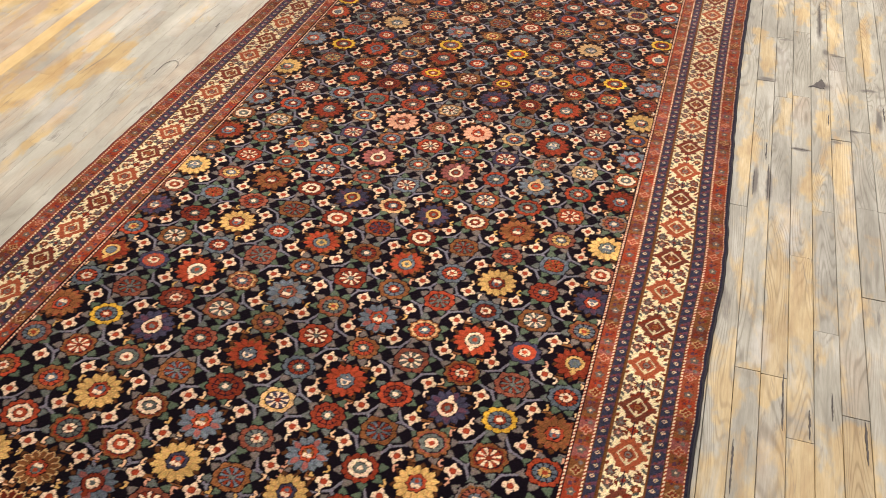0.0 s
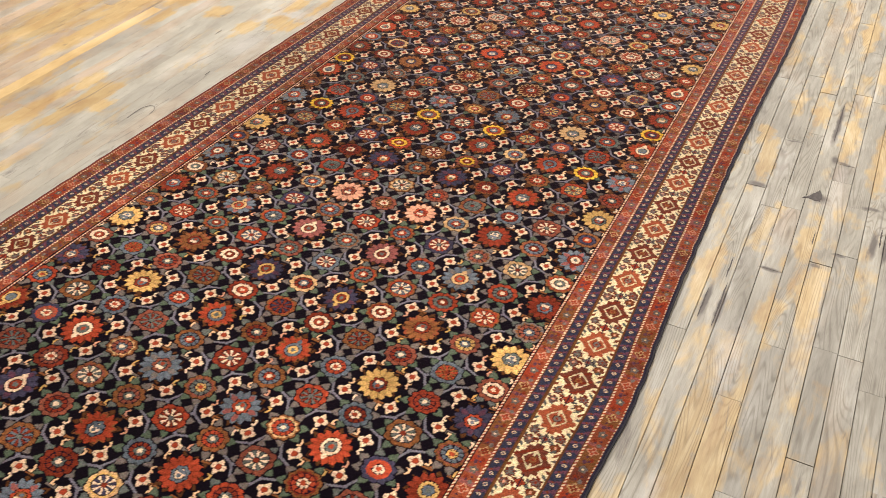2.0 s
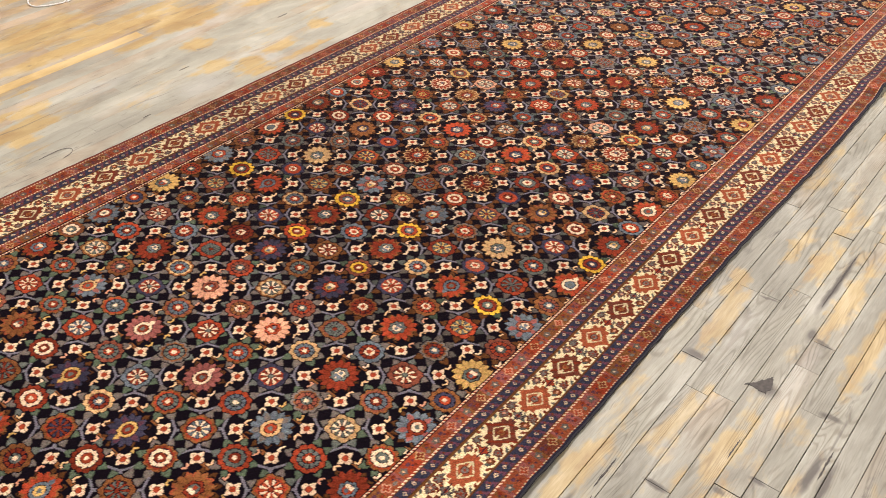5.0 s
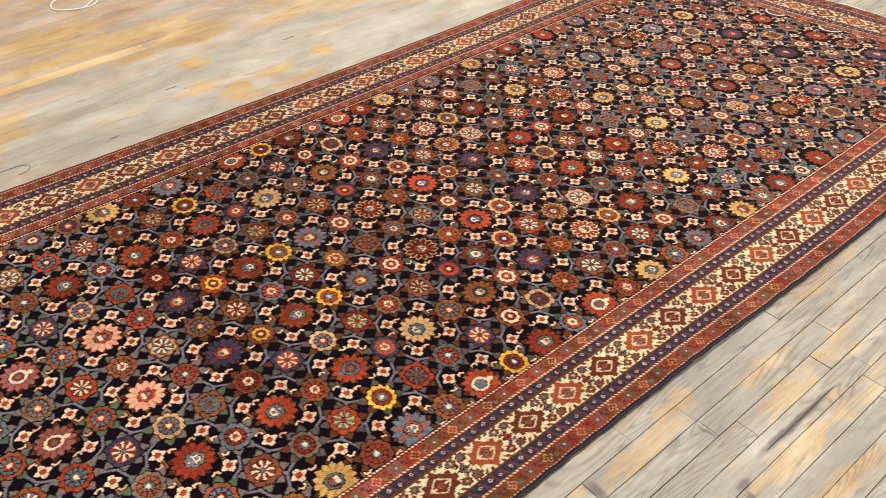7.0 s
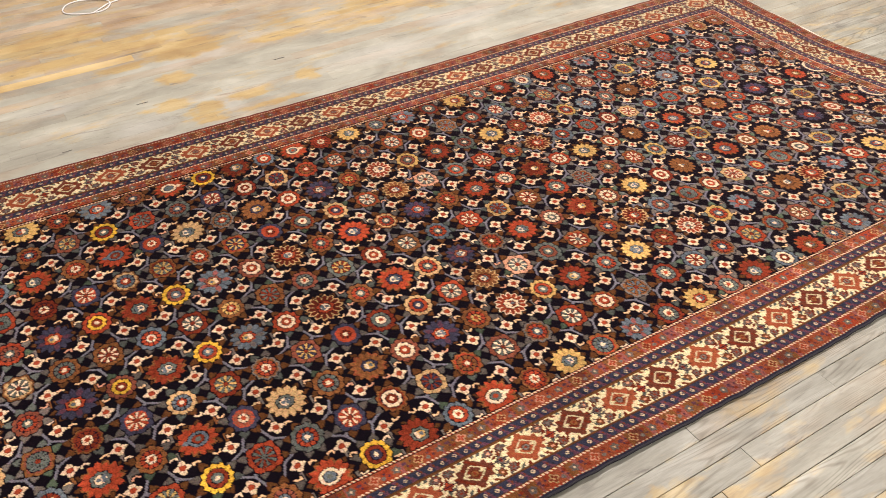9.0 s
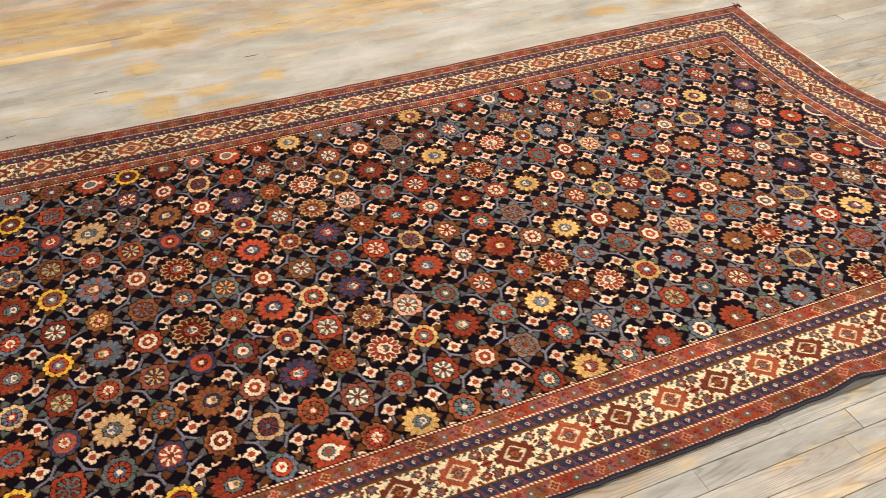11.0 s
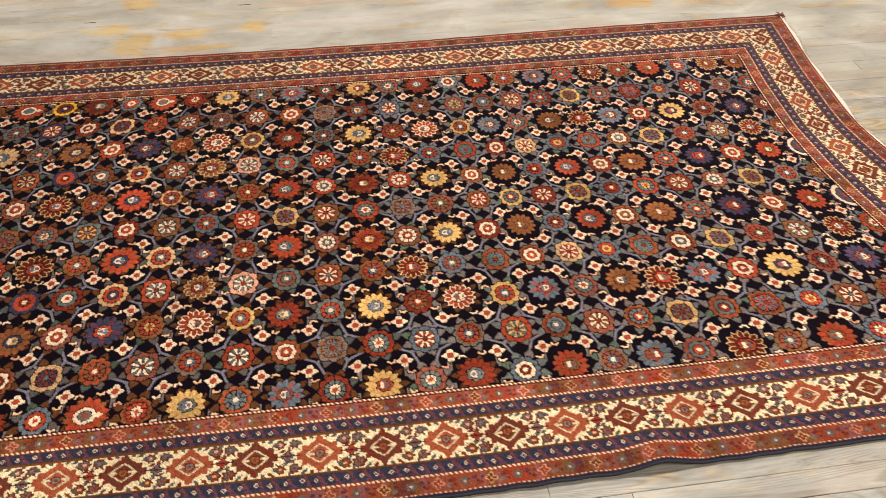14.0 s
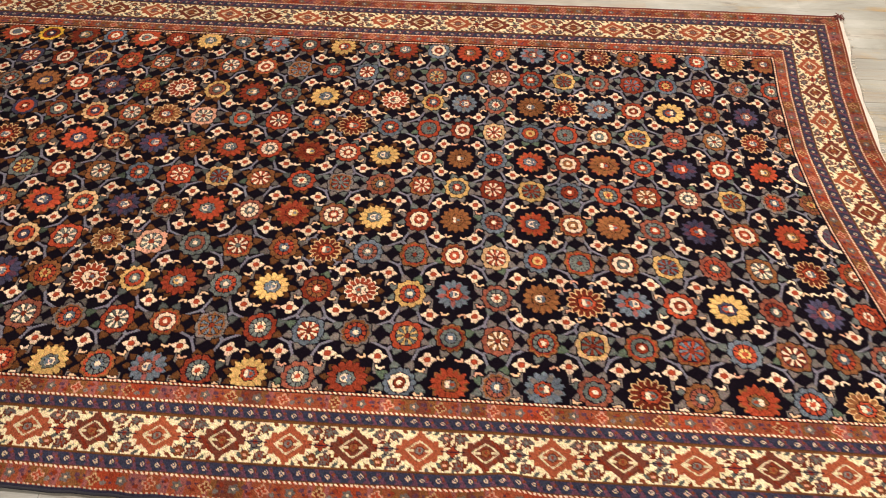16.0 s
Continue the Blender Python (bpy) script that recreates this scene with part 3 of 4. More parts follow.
def rope(a, b, bright=1.0):
    m = stripe(a, b)
    tint(m, "C", bright)
    tint(m & (np.mod(w + d * 0.8, 0.0095) < 0.0042), "R", 0.7)


def small_blossoms(a, b, level=1.0):
    m = stripe(a, b)
    mid = (a + b) / 2
    tint(m, "A")
    mott = np.sin(w * 29) * np.sin(w * 12.3 + 1.0) + 0.4 * np.sin(w * 71)
    tint(m & (mott > 0.30), "B", 0.85)
    tint(m & (mott > 0.80), "H", 1.1)
    tint(m & (mott < -0.70), "R", 0.85)
    tint(m & (np.abs(mott - 0.05) < 0.13), "U", 0.95)
    y = d - mid
    # outlined four-petalled blossoms, alternately pink and gold
    for ph, rim, body in ((0.0, "P", "R"), (0.104, "G", "D")):
        x = cell(0.208, ph)
        q, t = np.hypot(x, y), np.arctan2(y, x)
        lobes = 0.0108 * (1 + 0.24 * np.cos(4 * t + 0.6 * np.sin(w * 3)))
        tint(m & (q < lobes), rim, 0.82)
        tint(m & (q < lobes - 0.0034), body, 0.9)
        tint(m & (q < 0.0024), rim, 0.75)
    # dark buds with a pale eye between them, leaf flecks on either side
    for ph, body, eye in ((0.052, "L", "C"), (0.156, "L", "F")):
        x = cell(0.208, ph)
        q, t = np.hypot(x, y), np.arctan2(y, x)
        lobes = 0.0092 * (1 + 0.18 * np.cos(5 * t))
        tint(m & (q < lobes), body, 2.2 if body == "K" else 0.75)
        tint(m & (q < 0.0028), eye, 0.8)
    for ph, yo, c in ((0.023, 0.007, "D"), (0.032, -0.006, "L"), (0.074, -0.007, "D"), (0.084, 0.005, "M")):
        x = cell(0.104, ph)
        tint(m & (np.hypot(x * 0.8, y - yo) < 0.0044), c)
        tint(m & (np.hypot(x - 0.004, y + yo * 0.7) < 0.0028), "M", 0.8)
    tone[m] *= level * (1 + 0.12 * np.sin(w[m] * 17 + 2.0) * np.sin(w[m] * 5.3))


def blue_guard(a, b):
    m = stripe(a, b)
    mid, half = (a + b) / 2, (b - a) / 2
    tint(m, "V")
    step = 0.0290
    wob = 0.0012 * np.sin(w * 61) + 0.0010 * np.sin(w * 143 + 1)
    x, y = cell(step) + wob, d - mid + wob
    ax = np.abs(x)
    # maroon bent leaves that meet between the diamonds
    lean = step / 2 - ax
    tint(m & (lean < 0.0085 - 0.55 * (y + half)) & (y < 0.001), "M", 1.05)
    tint(m & (np.abs(x - 0.0090 + y * 0.35) < 0.0036) & (y > -0.004) & (y < half - 0.004), "M", 1.2)
    tint(m & (np.abs(x - 0.0096) + np.abs(y - 0.003) * 0.8 < 0.0034), "A", 0.55)
    tint(m & (np.abs(x + 0.0100) + np.abs(y + 0.004) < 0.0030), "V", 0.6)
    q = ax + np.abs(y) * 0.9
    tint(m & (q < 0.0082), "V", 0.8)
    tint(m & (q < 0.0054), "C", 0.66)
    tint(m & (q < 0.0027), "V", 1.5)
    tint(stripe(a, a + 0.0027) | stripe(b - 0.0027, b), "B", 0.40)


def main_border(a, b):
    m = stripe(a, b)
    mid, half = (a + b) / 2, (b - a) / 2
    tint(m, "I")
    y = d - mid
    along = w + 0.0165 + np.interp(w, [0, 0.9, 1.5, 2.4], [0.020, 0.015, 0.010, 0])
    near = lambda period, phase=0.0: np.mod(along + phase, period) - period / 2
    x = near(0.125)
    ax, ay = np.abs(x), np.abs(y)
    odd = np.mod(np.floor(along / 0.125), 2) < 1
    # thin vine and axis
    vine = np.abs(y - 0.020 * np.sin(along * 2 * math.pi / 0.0625))
    tint(m & (vine < 0.0018), "L", 0.50)
    tint(m & (ay < 0.0015), "L", 0.45)
    # sprays: two outlined flowers on either side of the axis between lozenges, leaves round them
    for cx, cy, size, body, eye in ((0.049, 0.0285, 0.0102, "L", "P"), (-0.049, 0.0285, 0.0096, "T", "L"), (0.049, -0.0285, 0.0096, "B", "P"), (-0.049, -0.0285, 0.0102, "L", "D")):
        q, t = np.hypot(x - cx, y - cy), np.arctan2(y - cy, x - cx)
        lob = 1 + 0.13 * np.cos(7 * t) + 0.10 * np.sin(along * 23)
        tint(m & (q < size * lob * 1.15), "D", 0.55)
        tint(m & (q < size * lob * 0.86), body, 0.8)
        tint(m & (q < size * lob * 0.86) & (q > size * 0.40) & (np.cos(6 * t) > 0.55), "D", 0.7)
        tint(m & (q < size * 0.34), eye)
    for cx, cy, tilt, c in ((0.030, 0.038, 0.6, "T"), (-0.030, 0.038, -0.7, "A"), (0.030, -0.038, -0.6, "A"), (-0.030, -0.038, 0.7, "T"),
                           (0.060, -0.015, 1.2, "T"), (-0.060, 0.015, 1.2, "A"), (0.061, 0.040, 0.2, "L"), (-0.061, -0.040, 0.3, "L"),
                           (0.016, 0.040, 0.9, "L"), (-0.016, -0.040, 1.0, "D"), (0.016, -0.040, -0.9, "L"), (-0.016, 0.040, -0.8, "T"),
                           (0.038, 0.029, 0.8, "L"), (-0.038, -0.029, 0.8, "D"), (0.038, -0.029, -0.8, "T"), (-0.038, 0.029, -0.8, "L"), (0.053, 0.012, 0.5, "D"), (-0.053, -0.012, 0.5, "L")):
        p1 = (x - cx) * math.cos(tilt) + (y - cy) * math.sin(tilt)
        p2 = -(x - cx) * math.sin(tilt) + (y - cy) * math.cos(tilt)
        tint(m & (np.abs(p1) / 0.0098 + np.abs(p2 - 18 * p1 * p1) / 0.0042 < 1), c, 0.62)
    # flower on the axis, alternately red and grey
    x1 = near(0.125, 0.0625)
    q, t = np.hypot(x1, y * 1.05), np.arctan2(y, x1)
    alt = np.mod(np.floor((along + 0.0625) / 0.125), 2) < 1
    lob = 0.0098 * (1 + 0.28 * np.cos(4 * t))
    tint(m & (q < lob + 0.002), "K", 2.5)
    tint(m & (q < lob) & alt, "R", 0.85)
    tint(m & (q < lob) & ~alt, "L", 0.8)
    tint(m & (q < 0.005), "D")
    # hooked lozenges, alternately brick red and dark brown, each with an ivory bracket line inside
    wob = 0.0012 * np.sin(along * 47 + 1.0)
    yy = np.abs(y + wob)
    size = (ax / 0.0450) ** 1.10 + (yy / 0.0375) ** 1.10
    tint(m & (size < 1.17), "I", 0.97)
    shape = (size < 1.0) & (size > 0.57) & (ax < 0.0410)
    shape |= (ax < 0.0072) & (yy > 0.0300) & (yy < 0.0385)                                  # blunt knobs
    shape |= (ax < 0.0035) & (yy >= 0.0385) & (yy < 0.0420)
    shape |= (np.abs(ax - 0.0300) < 0.0052) & (np.abs(yy - 0.0170) < 0.0050)                # steps on the shoulders
    shape |= (np.abs(ax - 0.0405) < 0.0040) & (yy < 0.0085)                                 # bars at the two ends
    shape |= (size < 0.465) & (yy > ax * 0.18)
    tint(m & (size <= 0.58), "I", 0.80)
    tint(m & shape & odd, "H")
    tint(m & shape & ~odd, "A", 1.12)
    tint(m & shape & odd & (np.sin(along * 210 + d * 160) > 0.7), "D", 0.8)
    q = np.hypot(x, y)
    tint(m & (q < 0.0098), "D", 0.5)
    tint(m & (q < 0.0078) & odd, "B")
    tint(m & (q < 0.0078) & ~odd, "L")
    tint(m & (q < 0.0034), "D")
    tint(m & (ay < 0.0013) & (ax > 0.0400), "K", 4.0)
    tint(stripe(a, a + 0.0030) | stripe(b - 0.0030, b), "B", 0.6)


tint(stripe(-1, BAND + 0.0035), "K")
rope(BAND - 0.0052, BAND)
tint(stripe(BAND - 0.0080, BAND - 0.0052), "K")
small_blossoms(BAND - 0.0380, BAND - 0.0080)
rope(BAND - 0.0432, BAND - 0.0380)
blue_guard(BAND - 0.0730, BAND - 0.0432)
main_border(BAND - 0.1640, BAND - 0.0730)
blue_guard(BAND - 0.1940, BAND - 0.1640)
rope(BAND - 0.1992, BAND - 0.1940, 0.85)
small_blossoms(0.0098, BAND - 0.1992, 0.82)
rope(0.0050, 0.0098, 0.66)
tint(stripe(-1, 0.0050), "N", 0.5)
tint(stripe(-1, 0.0050) & (U < 0), "A", 0.7)

# dye lots: bands of slightly different colour along the warp, knot to knot variation
colour = PALETTE[dye] * tone[:, :, None] * 1.12
lots = np.interp(v_axis, np.linspace(V0, V1, 60), rng.normal(1, 0.07, 60))
# uneven light put into dye: dimmer mid-length and near end, deeper towards one edge
painted_dimness = np.interp(V, [-0.9, -0.3, 0.2, 0.5, 1.0, 1.4, 1.9, 2.5], [0.24, 0.15, 0.02, 0.06, 0.12, 0.16, 0.12, 0]) * np.interp(U, [-0.6, 0.3, 0.8], [1.3, 0.7, 0.5])
colour = colour * (1 - painted_dimness)[:, :, None]
colour = colour * lots[:, None, None] * rng.normal(1, 0.17, dye.shape)[:, :, None]
colour = colour * (1 + rng.normal(0, 0.06, colour.shape))
colour = np.clip(colour, 0.0015, 0.9)


def smooth(x, a, b):
    t = np.clip((x - a) / (b - a), 0, 1)
    return t * t * (3 - 2 * t)


def lie(u, v):
    """Where a knot of the pattern lies on the floor: the rug is not quite straight, and ripples along its edges."""
    left = np.interp(v, [-1.3, -0.2, 1.1, 2.5, 3.9], [1.12, 1.085, 1.055, 1.03, 1.045])
    x = np.where(u < 0, u * left, u)
    x = x + 0.017 * smooth(v, 1.2, 3.0) * np.sin(np.pi * np.clip(-u / 0.64, 0, 1))
    y = v + 0.05 * smooth(v, 2.9, 3.6) * np.clip(u / 0.6, 0, 1.2)
    y = y + smooth(v, 3.3, 3.85) * np.interp(u, [-0.9, -0.68, -0.46, -0.2, 0.1, 0.35, 0.6], [0.008, -0.012, -0.040, -0.050, -0.042, -0.035, -0.02])
    x = x - np.interp(v, [-1.1, -0.5, 0.08, 0.5, 0.9], [0.024, 0.018, 0.011, 0.003, 0]) * np.interp(u, [-0.9, -0.6, -0.25, 0.35, 0.62, 0.9], [0.6, 1.3, 1.2, 0.75, 0.5, 0.1])
    y = y + np.interp(v, [-0.7, -0.3, 0.0, 0.3, 0.6], [0, 0.018, 0.022, 0.010, 0]) * np.clip((0.15 - u) / 0.4, 0, 1)
    y = y + np.interp(v, [0.5, 0.9, 1.1, 1.42, 1.9, 2.33, 2.6], [0, 0.007, 0.012, 0.036, 0.020, 0.018, 0]) * np.clip((-0.3 - u) / 0.3, 0, 1)
    y = y - 0.023 * np.interp(v, [2.6, 2.8, 3.1, 3.5], [0, 0.7, 1, 1]) * np.interp(u, [-0.6, -0.24, 0.1, 0.45], [0.7, 1.3, 1.05, 0])
    out = smooth(u, 0.60, EDGE)
    z = 0.0075 + 0.0022 * np.sin(2.1 * y + 1.3 * x) * np.sin(3.3 * x + 0.7)
    for cy, wide, high in ((0.70, 0.13, 0.013), (0.42, 0.10, 0.005), (1.75, 0.15, 0.005), (2.80, 0.13, 0.005), (2.62, 0.08, 0.004), (-0.25, 0.12, 0.005)):
        z = z + out * high * np.exp(-((y - cy) / wide) ** 2)
    z = z + smooth(u, 0.68, EDGE) * 0.019 * np.exp(-((y - 2.83) / 0.048) ** 2)
    far = smooth(v, 3.62, V1)
    for cx, wide, high in ((-0.45, 0.10, 0.008), (0.05, 0.12, 0.010), (0.5, 0.1, 0.010)):
        z = z + far * high * np.exp(-((x - cx) / wide) ** 2)
    x = x + out * 0.012 * np.exp(-((y - 0.27) / 0.20) ** 2)
    x = x + out * 0.006 * np.sin(3.1 * y + 0.4) * np.where(u > 0, 1, 0)
    x = x - smooth(-u, 0.62, EDGE) * 0.006 * np.sin(2.3 * y)
    x = x + smooth(np.abs(u), 0.80, EDGE) * (0.0008 * np.sin(37 * y) * np.sin(5.3 * y) + 0.0010 * np.sin(83 * y + 1.0) * np.sin(7.1 * y + 2))
    y = y + far * 0.008 * np.sin(5.0 * x + 1.0)
    return x, y, z


X, Y, Z = lie(U, V)
relief = {"K": -0.0007, "D": -0.0005, "N": -0.0004, "C": 0.0004, "I": 0.0003}
Z = Z + np.array([relief.get(c, 0.0) for c in CODES])[dye] + rng.normal(0, 0.00022, Z.shape)
verts = np.stack([X, Y, Z], -1).reshape(-1, 3)
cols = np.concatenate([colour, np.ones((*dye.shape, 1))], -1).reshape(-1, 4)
nv, nu = dye.shape
ii, jj = np.meshgrid(np.arange(nv - 1), np.arange(nu - 1), indexing="ij")
quads = np.stack([ii * nu + jj, ii * nu + jj + 1, (ii + 1) * nu + jj + 1, (ii + 1) * nu + jj], -1).reshape(-1, 4)
d_face = ((d[:-1, :-1] + d[1:, 1:]) / 2).reshape(-1)


def woven(name, faces, parent, label):
    """One mesh part of the pile from the given quads."""
    used, idx = np.unique(faces, return_inverse=True)
    me = bpy.data.meshes.new(name)
    me.vertices.add(len(used))
    me.vertices.foreach_set("co", verts[used].astype(np.float32).ravel())
    me.loops.add(faces.size)
    me.loops.foreach_set("vertex_index", idx.astype(np.int32).ravel())
    me.polygons.add(len(faces))
    me.polygons.foreach_set("loop_start", np.arange(0, faces.size, 4, dtype=np.int32))
    me.polygons.foreach_set("use_smooth", np.ones(len(faces), bool))
    me.update(calc_edges=True)
    att = me.color_attributes.new("dye", "FLOAT_COLOR", "POINT")
    att.data.foreach_set("color", cols[used].astype(np.float32).ravel())
    me.materials.append(WOOL)
    ob = new(name, me)
    ob.parent = parent
    ob["label"] = label
    return ob


rug = tagged(new("rug"), "hand-knotted wool rug with dark rosette field, rippled on the floor", "rug")
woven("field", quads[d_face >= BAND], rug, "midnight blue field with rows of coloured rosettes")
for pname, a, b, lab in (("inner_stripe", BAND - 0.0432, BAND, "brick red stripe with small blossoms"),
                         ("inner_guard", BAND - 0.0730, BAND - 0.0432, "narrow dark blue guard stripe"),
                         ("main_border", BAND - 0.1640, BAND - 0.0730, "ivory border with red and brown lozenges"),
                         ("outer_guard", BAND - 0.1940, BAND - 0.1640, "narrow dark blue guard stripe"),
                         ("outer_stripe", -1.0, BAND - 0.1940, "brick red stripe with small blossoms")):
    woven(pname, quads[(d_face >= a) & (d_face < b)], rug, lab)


def tube(bm, pts, radius, sides=6):
    rings = []
    for k, p in enumerate(pts):
        a, b = pts[max(k - 1, 0)], pts[min(k + 1, len(pts) - 1)]
        t = (Vector(b) - Vector(a)).normalized()
        n1 = t.orthogonal().normalized() if abs(t.z) > 0.9 else Vector((0, 0, 1)).cross(t).normalized()
        n2 = t.cross(n1)
        rings.append([bm.verts.new(Vector(p) + radius * (math.cos(q) * n1 + math.sin(q) * n2)) for q in (2 * math.pi * i / sides for i in range(sides))])
    for ra, rb in zip(rings[:-1], rings[1:]):
        for i in range(sides):
            bm.faces.new((ra[i], ra[(i + 1) % sides], rb[(i + 1) % sides], rb[i])).smooth = True
    for ring in (rings[0], rings[-1]):
        bm.faces.new(ring)


def along_edge(u0, v0, u1, v1, n, drop=0.002):
    q = np.linspace(0, 1, n)
    x, y, z = lie(u0 + (u1 - u0) * q, v0 + (v1 - v0) * q)
    return [(float(a), float(b), float(c) - drop) for a, b, c in zip(x, y, z)]


for sgn in (-1, 1):
    bm = bmesh.new()
    tube(bm, along_edge(sgn * (EDGE + 0.0022), V0, sgn * (EDGE + 0.0022), V1, 1200, 0.0014), 0.0030, 8)
    part("side_binding", bm, BINDING if sgn > 0 else RED_BINDING, rug, "navy overcast wool edge binding" if sgn > 0 else "brown-red overcast wool edge binding")
# woven end band and knotted fringe, one at either end
for v_end, sgn in ((V1, 1), (V0, -1)):
    bm = bmesh.new()
    q = np.linspace(-EDGE, EDGE, 240)
    x0, y0, z0 = lie(q, np.full_like(q, v_end))
    reach = 0.013 + 0.007 * np.sin(q * 9 + 1) * np.sin(q * 23) + 0.006 * np.clip(q + 0.2, 0, 1)
    rows = []
    for f, dz in ((-0.004, -0.0005), (0.3, -0.0015), (0.7, -0.004), (1.0, -0.0055)):
        rows.append([bm.verts.new((float(a), float(b) + sgn * (f * float(c) if f > 0 else f), max(float(e) + dz, 0.0012))) for a, b, c, e in zip(x0, y0, reach, z0)])
    for ra, rb in zip(rows[:-1], rows[1:]):
        for i in range(len(ra) - 1):
            bm.faces.new((ra[i], ra[i + 1], rb[i + 1], rb[i])).smooth = True
    bmesh.ops.recalc_face_normals(bm, faces=bm.faces)
    part("end_band", bm, COTTON, rug, "narrow worn ivory cotton end band")
    bm = bmesh.new()
    for i in range(0, 240):
        if rng.random() < 0.35:
            continue
        a, b, e = float(x0[i]), float(y0[i]) + sgn * float(reach[i]) * 0.9, 0.0025
        ln = float(rng.uniform(0.004, 0.016))
        tube(bm, [(a, b, e), (a + jit(0.003), b + sgn * ln * 0.6, 0.002), (a + jit(0.006), b + sgn * ln, 0.0012)], 0.0009, 4)
    tagged(part("fringe", bm, COTTON, rug, "short frayed ivory cotton warp ends"), kind="stuff")

# a tuft of loose red wool at the far corner
bm = bmesh.new()
cx, cy, cz = (float(k) for k in lie(np.array(-EDGE), np.array(V1)))
for i in range(26):
    a, ln = float(rng.uniform(0, 2 * math.pi)), float(rng.uniform(0.010, 0.024))
    tube(bm, [(cx, cy, cz), (cx + 0.5 * ln * math.cos(a), cy + 0.5 * ln * math.sin(a), cz + 0.006 + jit(0.003)), (cx + ln * math.cos(a), cy + ln * math.sin(a), max(0.002, cz + jit(0.007)))], 0.0013, 4)
part("corner_tuft", bm, RED_BINDING, rug, "loose tuft of brown-red wool")

# ---------------------------------------------------------------- things on the floor
cable = bmesh.new()
loop = [(-2.235 + 0.085 * math.cos(a) * (1 + 0.15 * math.sin(2 * a)), 1.42 + 0.10 * math.sin(a), 0.0035) for a in np.linspace(0.2, 2 * math.pi + 0.1, 60)]
tube(cable, loop + [(-2.20 - 0.02 * k, 1.45 + 0.06 * k, 0.0035) for k in range(1, 14)], 0.0032, 8)
tagged(part("cable", cable, CABLE), "loop of thin white cable lying on the floor boards", "cable")

thread = bmesh.new()
tube(thread, [(-1.0395 + 0.027 * math.cos(a), 0.765 + 0.045 * math.sin(a) - 0.05 * max(0.0, a - 3.0), 0.0016) for a in np.linspace(0.0, 3.7, 30)], 0.0009, 6)
tagged(part("thread", thread, THREAD), "short curl of dark grey thread lying on the floor boards", "thread")

# ---------------------------------------------------------------- floor boards
SEAM = 1.0500                    # a seam of the boards along x
LEAN = -0.0075                   # the boards run slightly off the rug's line
RX0, RX1, RY0, RY1 = WX0, WX1, WY0, WY1
# a board with all its varnish: x, from y, to y
BRIGHT = ((-1.620, 0.55, 1.46),)
CUTS = {-3: (1.99, 2.6), -2: (-0.034, 1.26, 1.57, 2.36), -1: (-0.037, 1.17, 1.575, 2.05, 2.7), 0: (-0.20, 0.39, 0.885, 1.19, 1.64), 1: (0.6, 1.28),
        2: (-0.105, 0.966, 1.39, 1.49), 3: (1.03, 1.27)}


def board_mesh(gap, c, wear):
    """A board one metre long, its long edges a little worn and uneven."""
    bm = bmesh.new()
    rings = []
    for k in range(6):
        py = -0.5 + k / 5
        lo, hi = (BOARD / 2 - gap - brng.uniform(0, wear) for _ in range(2))
        prof = [(-lo, -0.015), (-lo, -c), (-lo + c, 0.0), (hi - c, 0.0), (hi, -c), (hi, -0.015)]
        rings.append([bm.verts.new((px, py, pz)) for px, pz in prof])
    for ra, rb in zip(rings[:-1], rings[1:]):
        for i in range(5):
            bm.faces.new((ra[i], ra[i + 1], rb[i + 1], rb[i]))
    bm.faces.new(rings[0][::-1])
    bm.faces.new(rings[-1])
    bmesh.ops.recalc_face_normals(bm, faces=bm.faces)
    me = bpy.data.meshes.new("board")
    bm.to_mesh(me)
    bm.free()
    me.materials.append(BOARDS)
    return me


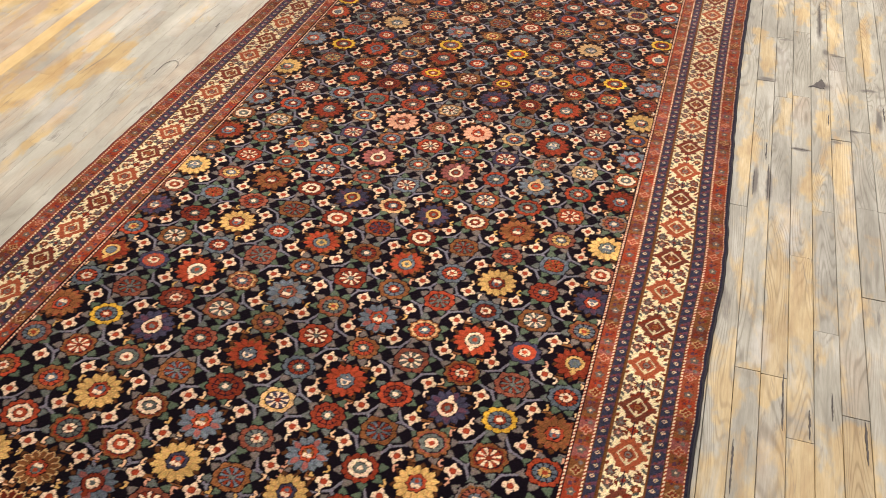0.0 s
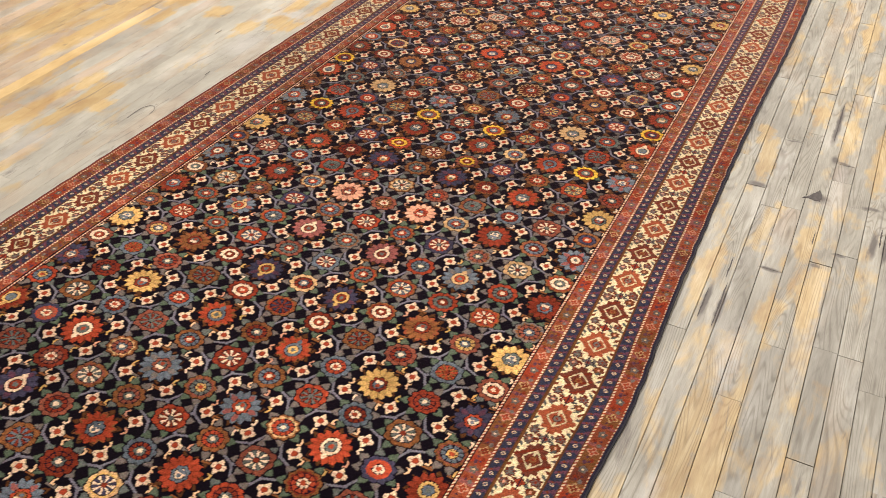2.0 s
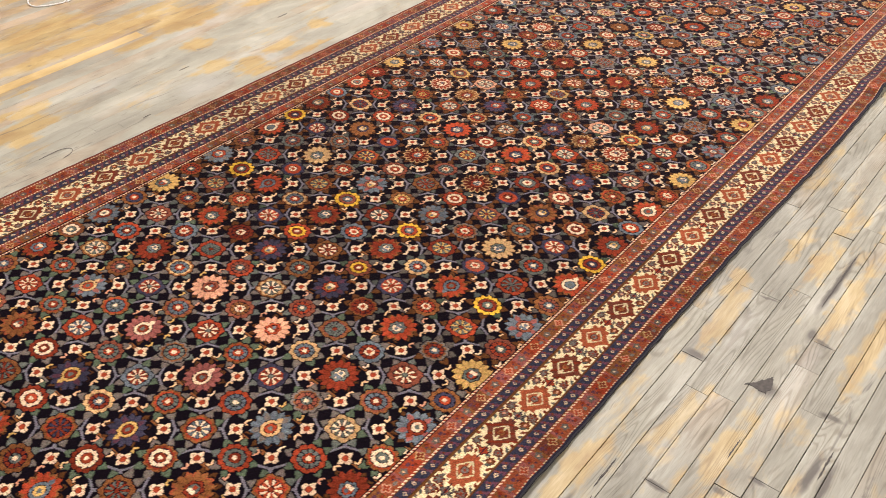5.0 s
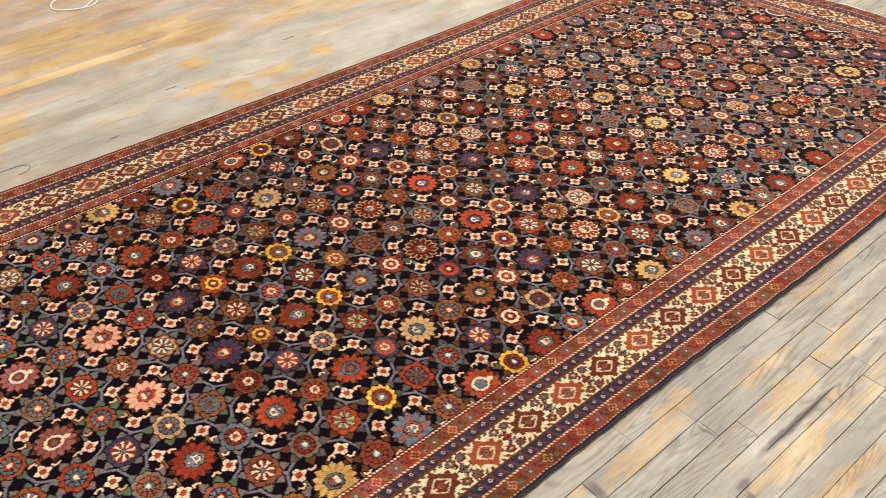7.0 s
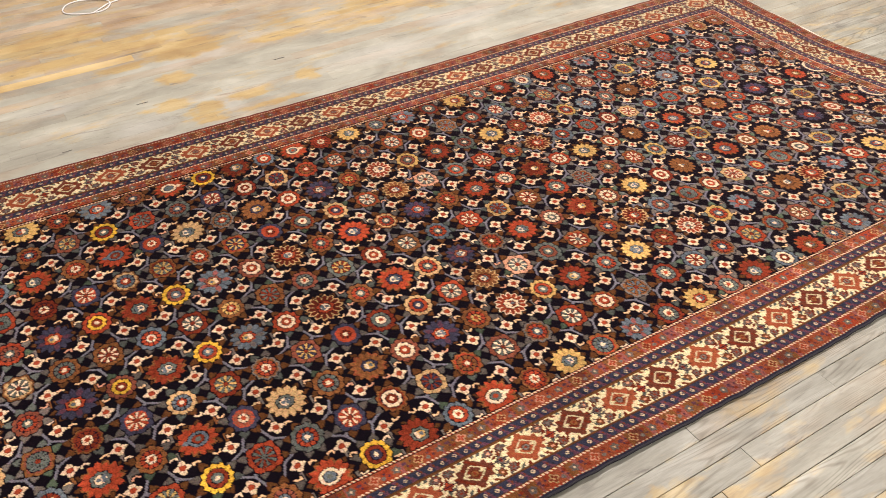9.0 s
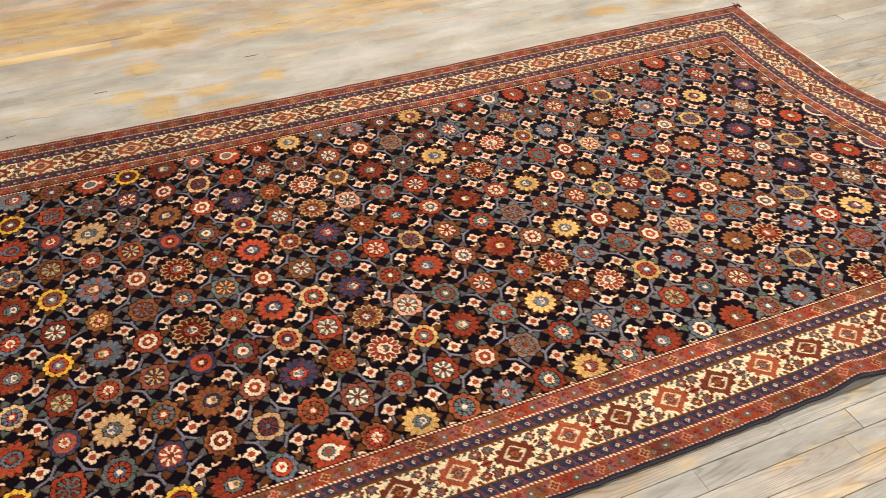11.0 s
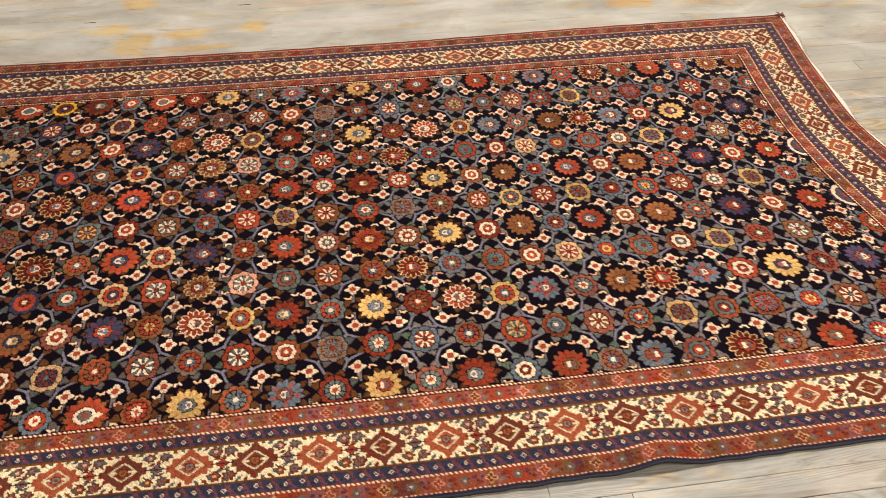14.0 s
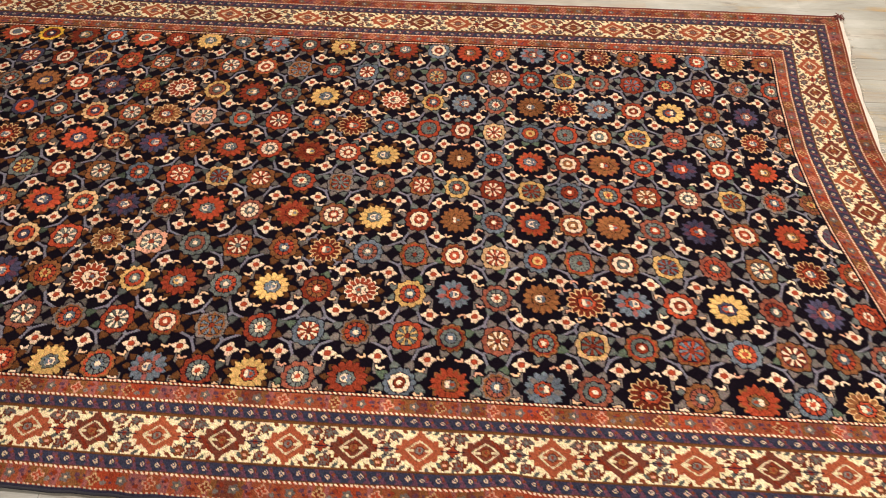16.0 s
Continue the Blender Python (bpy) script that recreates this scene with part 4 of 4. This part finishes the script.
brng = random.Random(11)
shared = [board_mesh(0.0003, 0.0010, 0.0006) for _ in range(8)]
worn_flush = [board_mesh(0.0003, 0.0006, 0.0)]
rest_v, rest_f = [], []
brng = random.Random(11)
pick = random.Random(5)
k0, k1 = math.floor((RX0 - SEAM) / BOARD), math.ceil((RX1 - SEAM) / BOARD)
count = 0
for k in range(k0, k1):
    xm = SEAM + (k + 0.5) * BOARD
    held = [a for a in BRIGHT if math.floor((a[0] + (-LEAN) * ((a[1] + a[2]) / 2 - 0.5) - SEAM) / BOARD) == k]
    cuts = sorted({*CUTS.get(k, ()), *(v for a in held for v in a[1:])})
    ends, y = [RY0], RY0 + brng.uniform(0.2, 1.2)
    while y < RY1 - 0.15:
        ends.append(y)
        y += brng.choice((0.36, 0.45, 0.58, 0.7, 0.86, 1.05, 1.3))
    if cuts:
        ends = [e for e in ends if e < cuts[0] - 0.25 or e > cuts[-1] + 0.25]
    ends = sorted(ends + cuts + [RY1])
    ends = [e for i, e in enumerate(ends) if i == 0 or e - ends[i - 1] > 0.06]
    for y, y2 in zip(ends[:-1], ends[1:]):
        ln, mid = y2 - y, (y + y2) / 2
        xs = xm + LEAN * (mid - 0.5)
        near = (0.86 < xm < 1.56 and y2 > -0.9 and y < 3.4) or (-1.75 < xm < -0.90 and y2 > -0.3 and y < 4.2)
        flush = xm < -0.7
        z = brng.uniform(-0.0012, 0.0) * (0.25 if flush else 1.0)
        amber = 3.0 if any(abs(mid - (a[1] + a[2]) / 2) < 0.06 for a in held) else brng.uniform(-0.5, 0.4)
        if near and count < 300:
            ob = new("board", pick.choice(worn_flush if flush else shared))
            ob.parent = floor
            ob.matrix_basis = Matrix.LocRotScale((xs, mid, z), Euler((0 if flush else brng.uniform(-0.0012, 0.0012), brng.uniform(-0.006, 0.006) * (0.3 if flush else 1.0), -LEAN)), (1, ln - (0.0003 if flush else 0.0011), 1))
            ob.color = (amber, 0, 0, 1)
            count += 1
        else:
            hw, slit, n0 = BOARD / 2 - (0.0002 if flush else 0.0005), 0.0002 if flush else 0.0006, len(rest_v)
            for py in (y + slit, y2 - slit):
                px = xm + LEAN * (py - 0.5)
                rest_v += [(px - hw, py, -0.016), (px - hw, py, z - 0.001), (px - hw + 0.001, py, z), (px + hw - 0.001, py, z), (px + hw, py, z - 0.001), (px + hw, py, -0.016)]
            rest_f += [(n0 + i, n0 + i + 1, n0 + i + 7, n0 + i + 6) for i in range(5)] + [tuple(range(n0 + 5, n0 - 1, -1)), tuple(range(n0 + 6, n0 + 12))]
me = bpy.data.meshes.new("distant_boards")
me.from_pydata(rest_v, [], rest_f)
me.materials.append(BOARDS)
rest = new("distant_boards", me)
rest.parent = floor
rest.color = (0, 0, 0, 1)
tagged(rest, "worn grey and tan floor boards", kind="stuff")

# splits and knot holes that have filled with dark dirt: x, y, half width, half length
SPLITS = ((1.130, 1.755, 0.0045, 0.135), (1.046, -0.106, 0.0045, 0.080), (0.950, -0.306, 0.004, 0.068), (0.985, 0.69, 0.005, 0.09), (0.946, 0.68, 0.003, 0.06),
          (1.102, -0.152, 0.004, 0.040), (1.149, -0.09, 0.0035, 0.04), (1.216, -0.167, 0.0045, 0.057), (1.320, 1.152, 0.0045, 0.045), (1.154, 1.07, 0.003, 0.032),
          (0.975, 0.845, 0.004, 0.045), (-1.290, 1.94, 0.004, 0.026), (-1.028, 1.090, 0.002, 0.016), (-1.220, 1.388, 0.0025, 0.022))
for sx, sy, sw, sl in SPLITS:
    bm = bmesh.new()
    left, right = [], []
    n = 17
    for i in range(n):
        f = i / (n - 1) * 2 - 1
        wide = (1 - abs(f) ** 3) * 0.5 * sw
        cx = sx + LEAN * f * sl + brng.uniform(-0.12, 0.12) * sw
        left.append(bm.verts.new((cx - wide * brng.uniform(0.25, 1.2) - 0.0003, sy + f * sl, 0.0009)))
        right.append(bm.verts.new((cx + wide * brng.uniform(0.25, 1.2) + 0.0003, sy + f * sl, 0.0009)))
    low = [[bm.verts.new((v.co.x, v.co.y, -0.006)) for v in side] for side in (left, right)]
    for i in range(n - 1):
        bm.faces.new((left[i], right[i], right[i + 1], left[i + 1]))
        bm.faces.new((left[i + 1], low[0][i + 1], low[0][i], left[i]))
        bm.faces.new((right[i], low[1][i], low[1][i + 1], right[i + 1]))
    part("split", bm, PITCH, floor, "dark dirt-filled split in a board")
# a broken knot hole with a ragged rim, packed with dirt
bm = bmesh.new()
rim = ((-0.030, -0.026), (-0.010, -0.020), (0.006, -0.026), (0.021, -0.024), (0.024, -0.006), (0.020, 0.016), (0.013, 0.036), (0.006, 0.020), (-0.004, 0.004), (-0.015, -0.012))
ring = []
for (ax0, ay0), (bx0, by0) in zip(rim, rim[1:] + rim[:1]):
    for f in (0.0, 0.25, 0.5, 0.75):
        ring.append(bm.verts.new((1.121 + ax0 + (bx0 - ax0) * f + brng.uniform(-0.0022, 0.0022), 1.283 + ay0 + (by0 - ay0) * f + brng.uniform(-0.003, 0.003), 0.0010)))
bm.faces.new(ring)
skirt = [bm.verts.new((v.co.x, v.co.y, -0.006)) for v in ring]
for i in range(len(ring)):
    bm.faces.new((ring[i], skirt[i], skirt[(i + 1) % len(ring)], ring[(i + 1) % len(ring)]))
part("knot_hole", bm, PITCH, floor, "dark broken knot hole in a board")
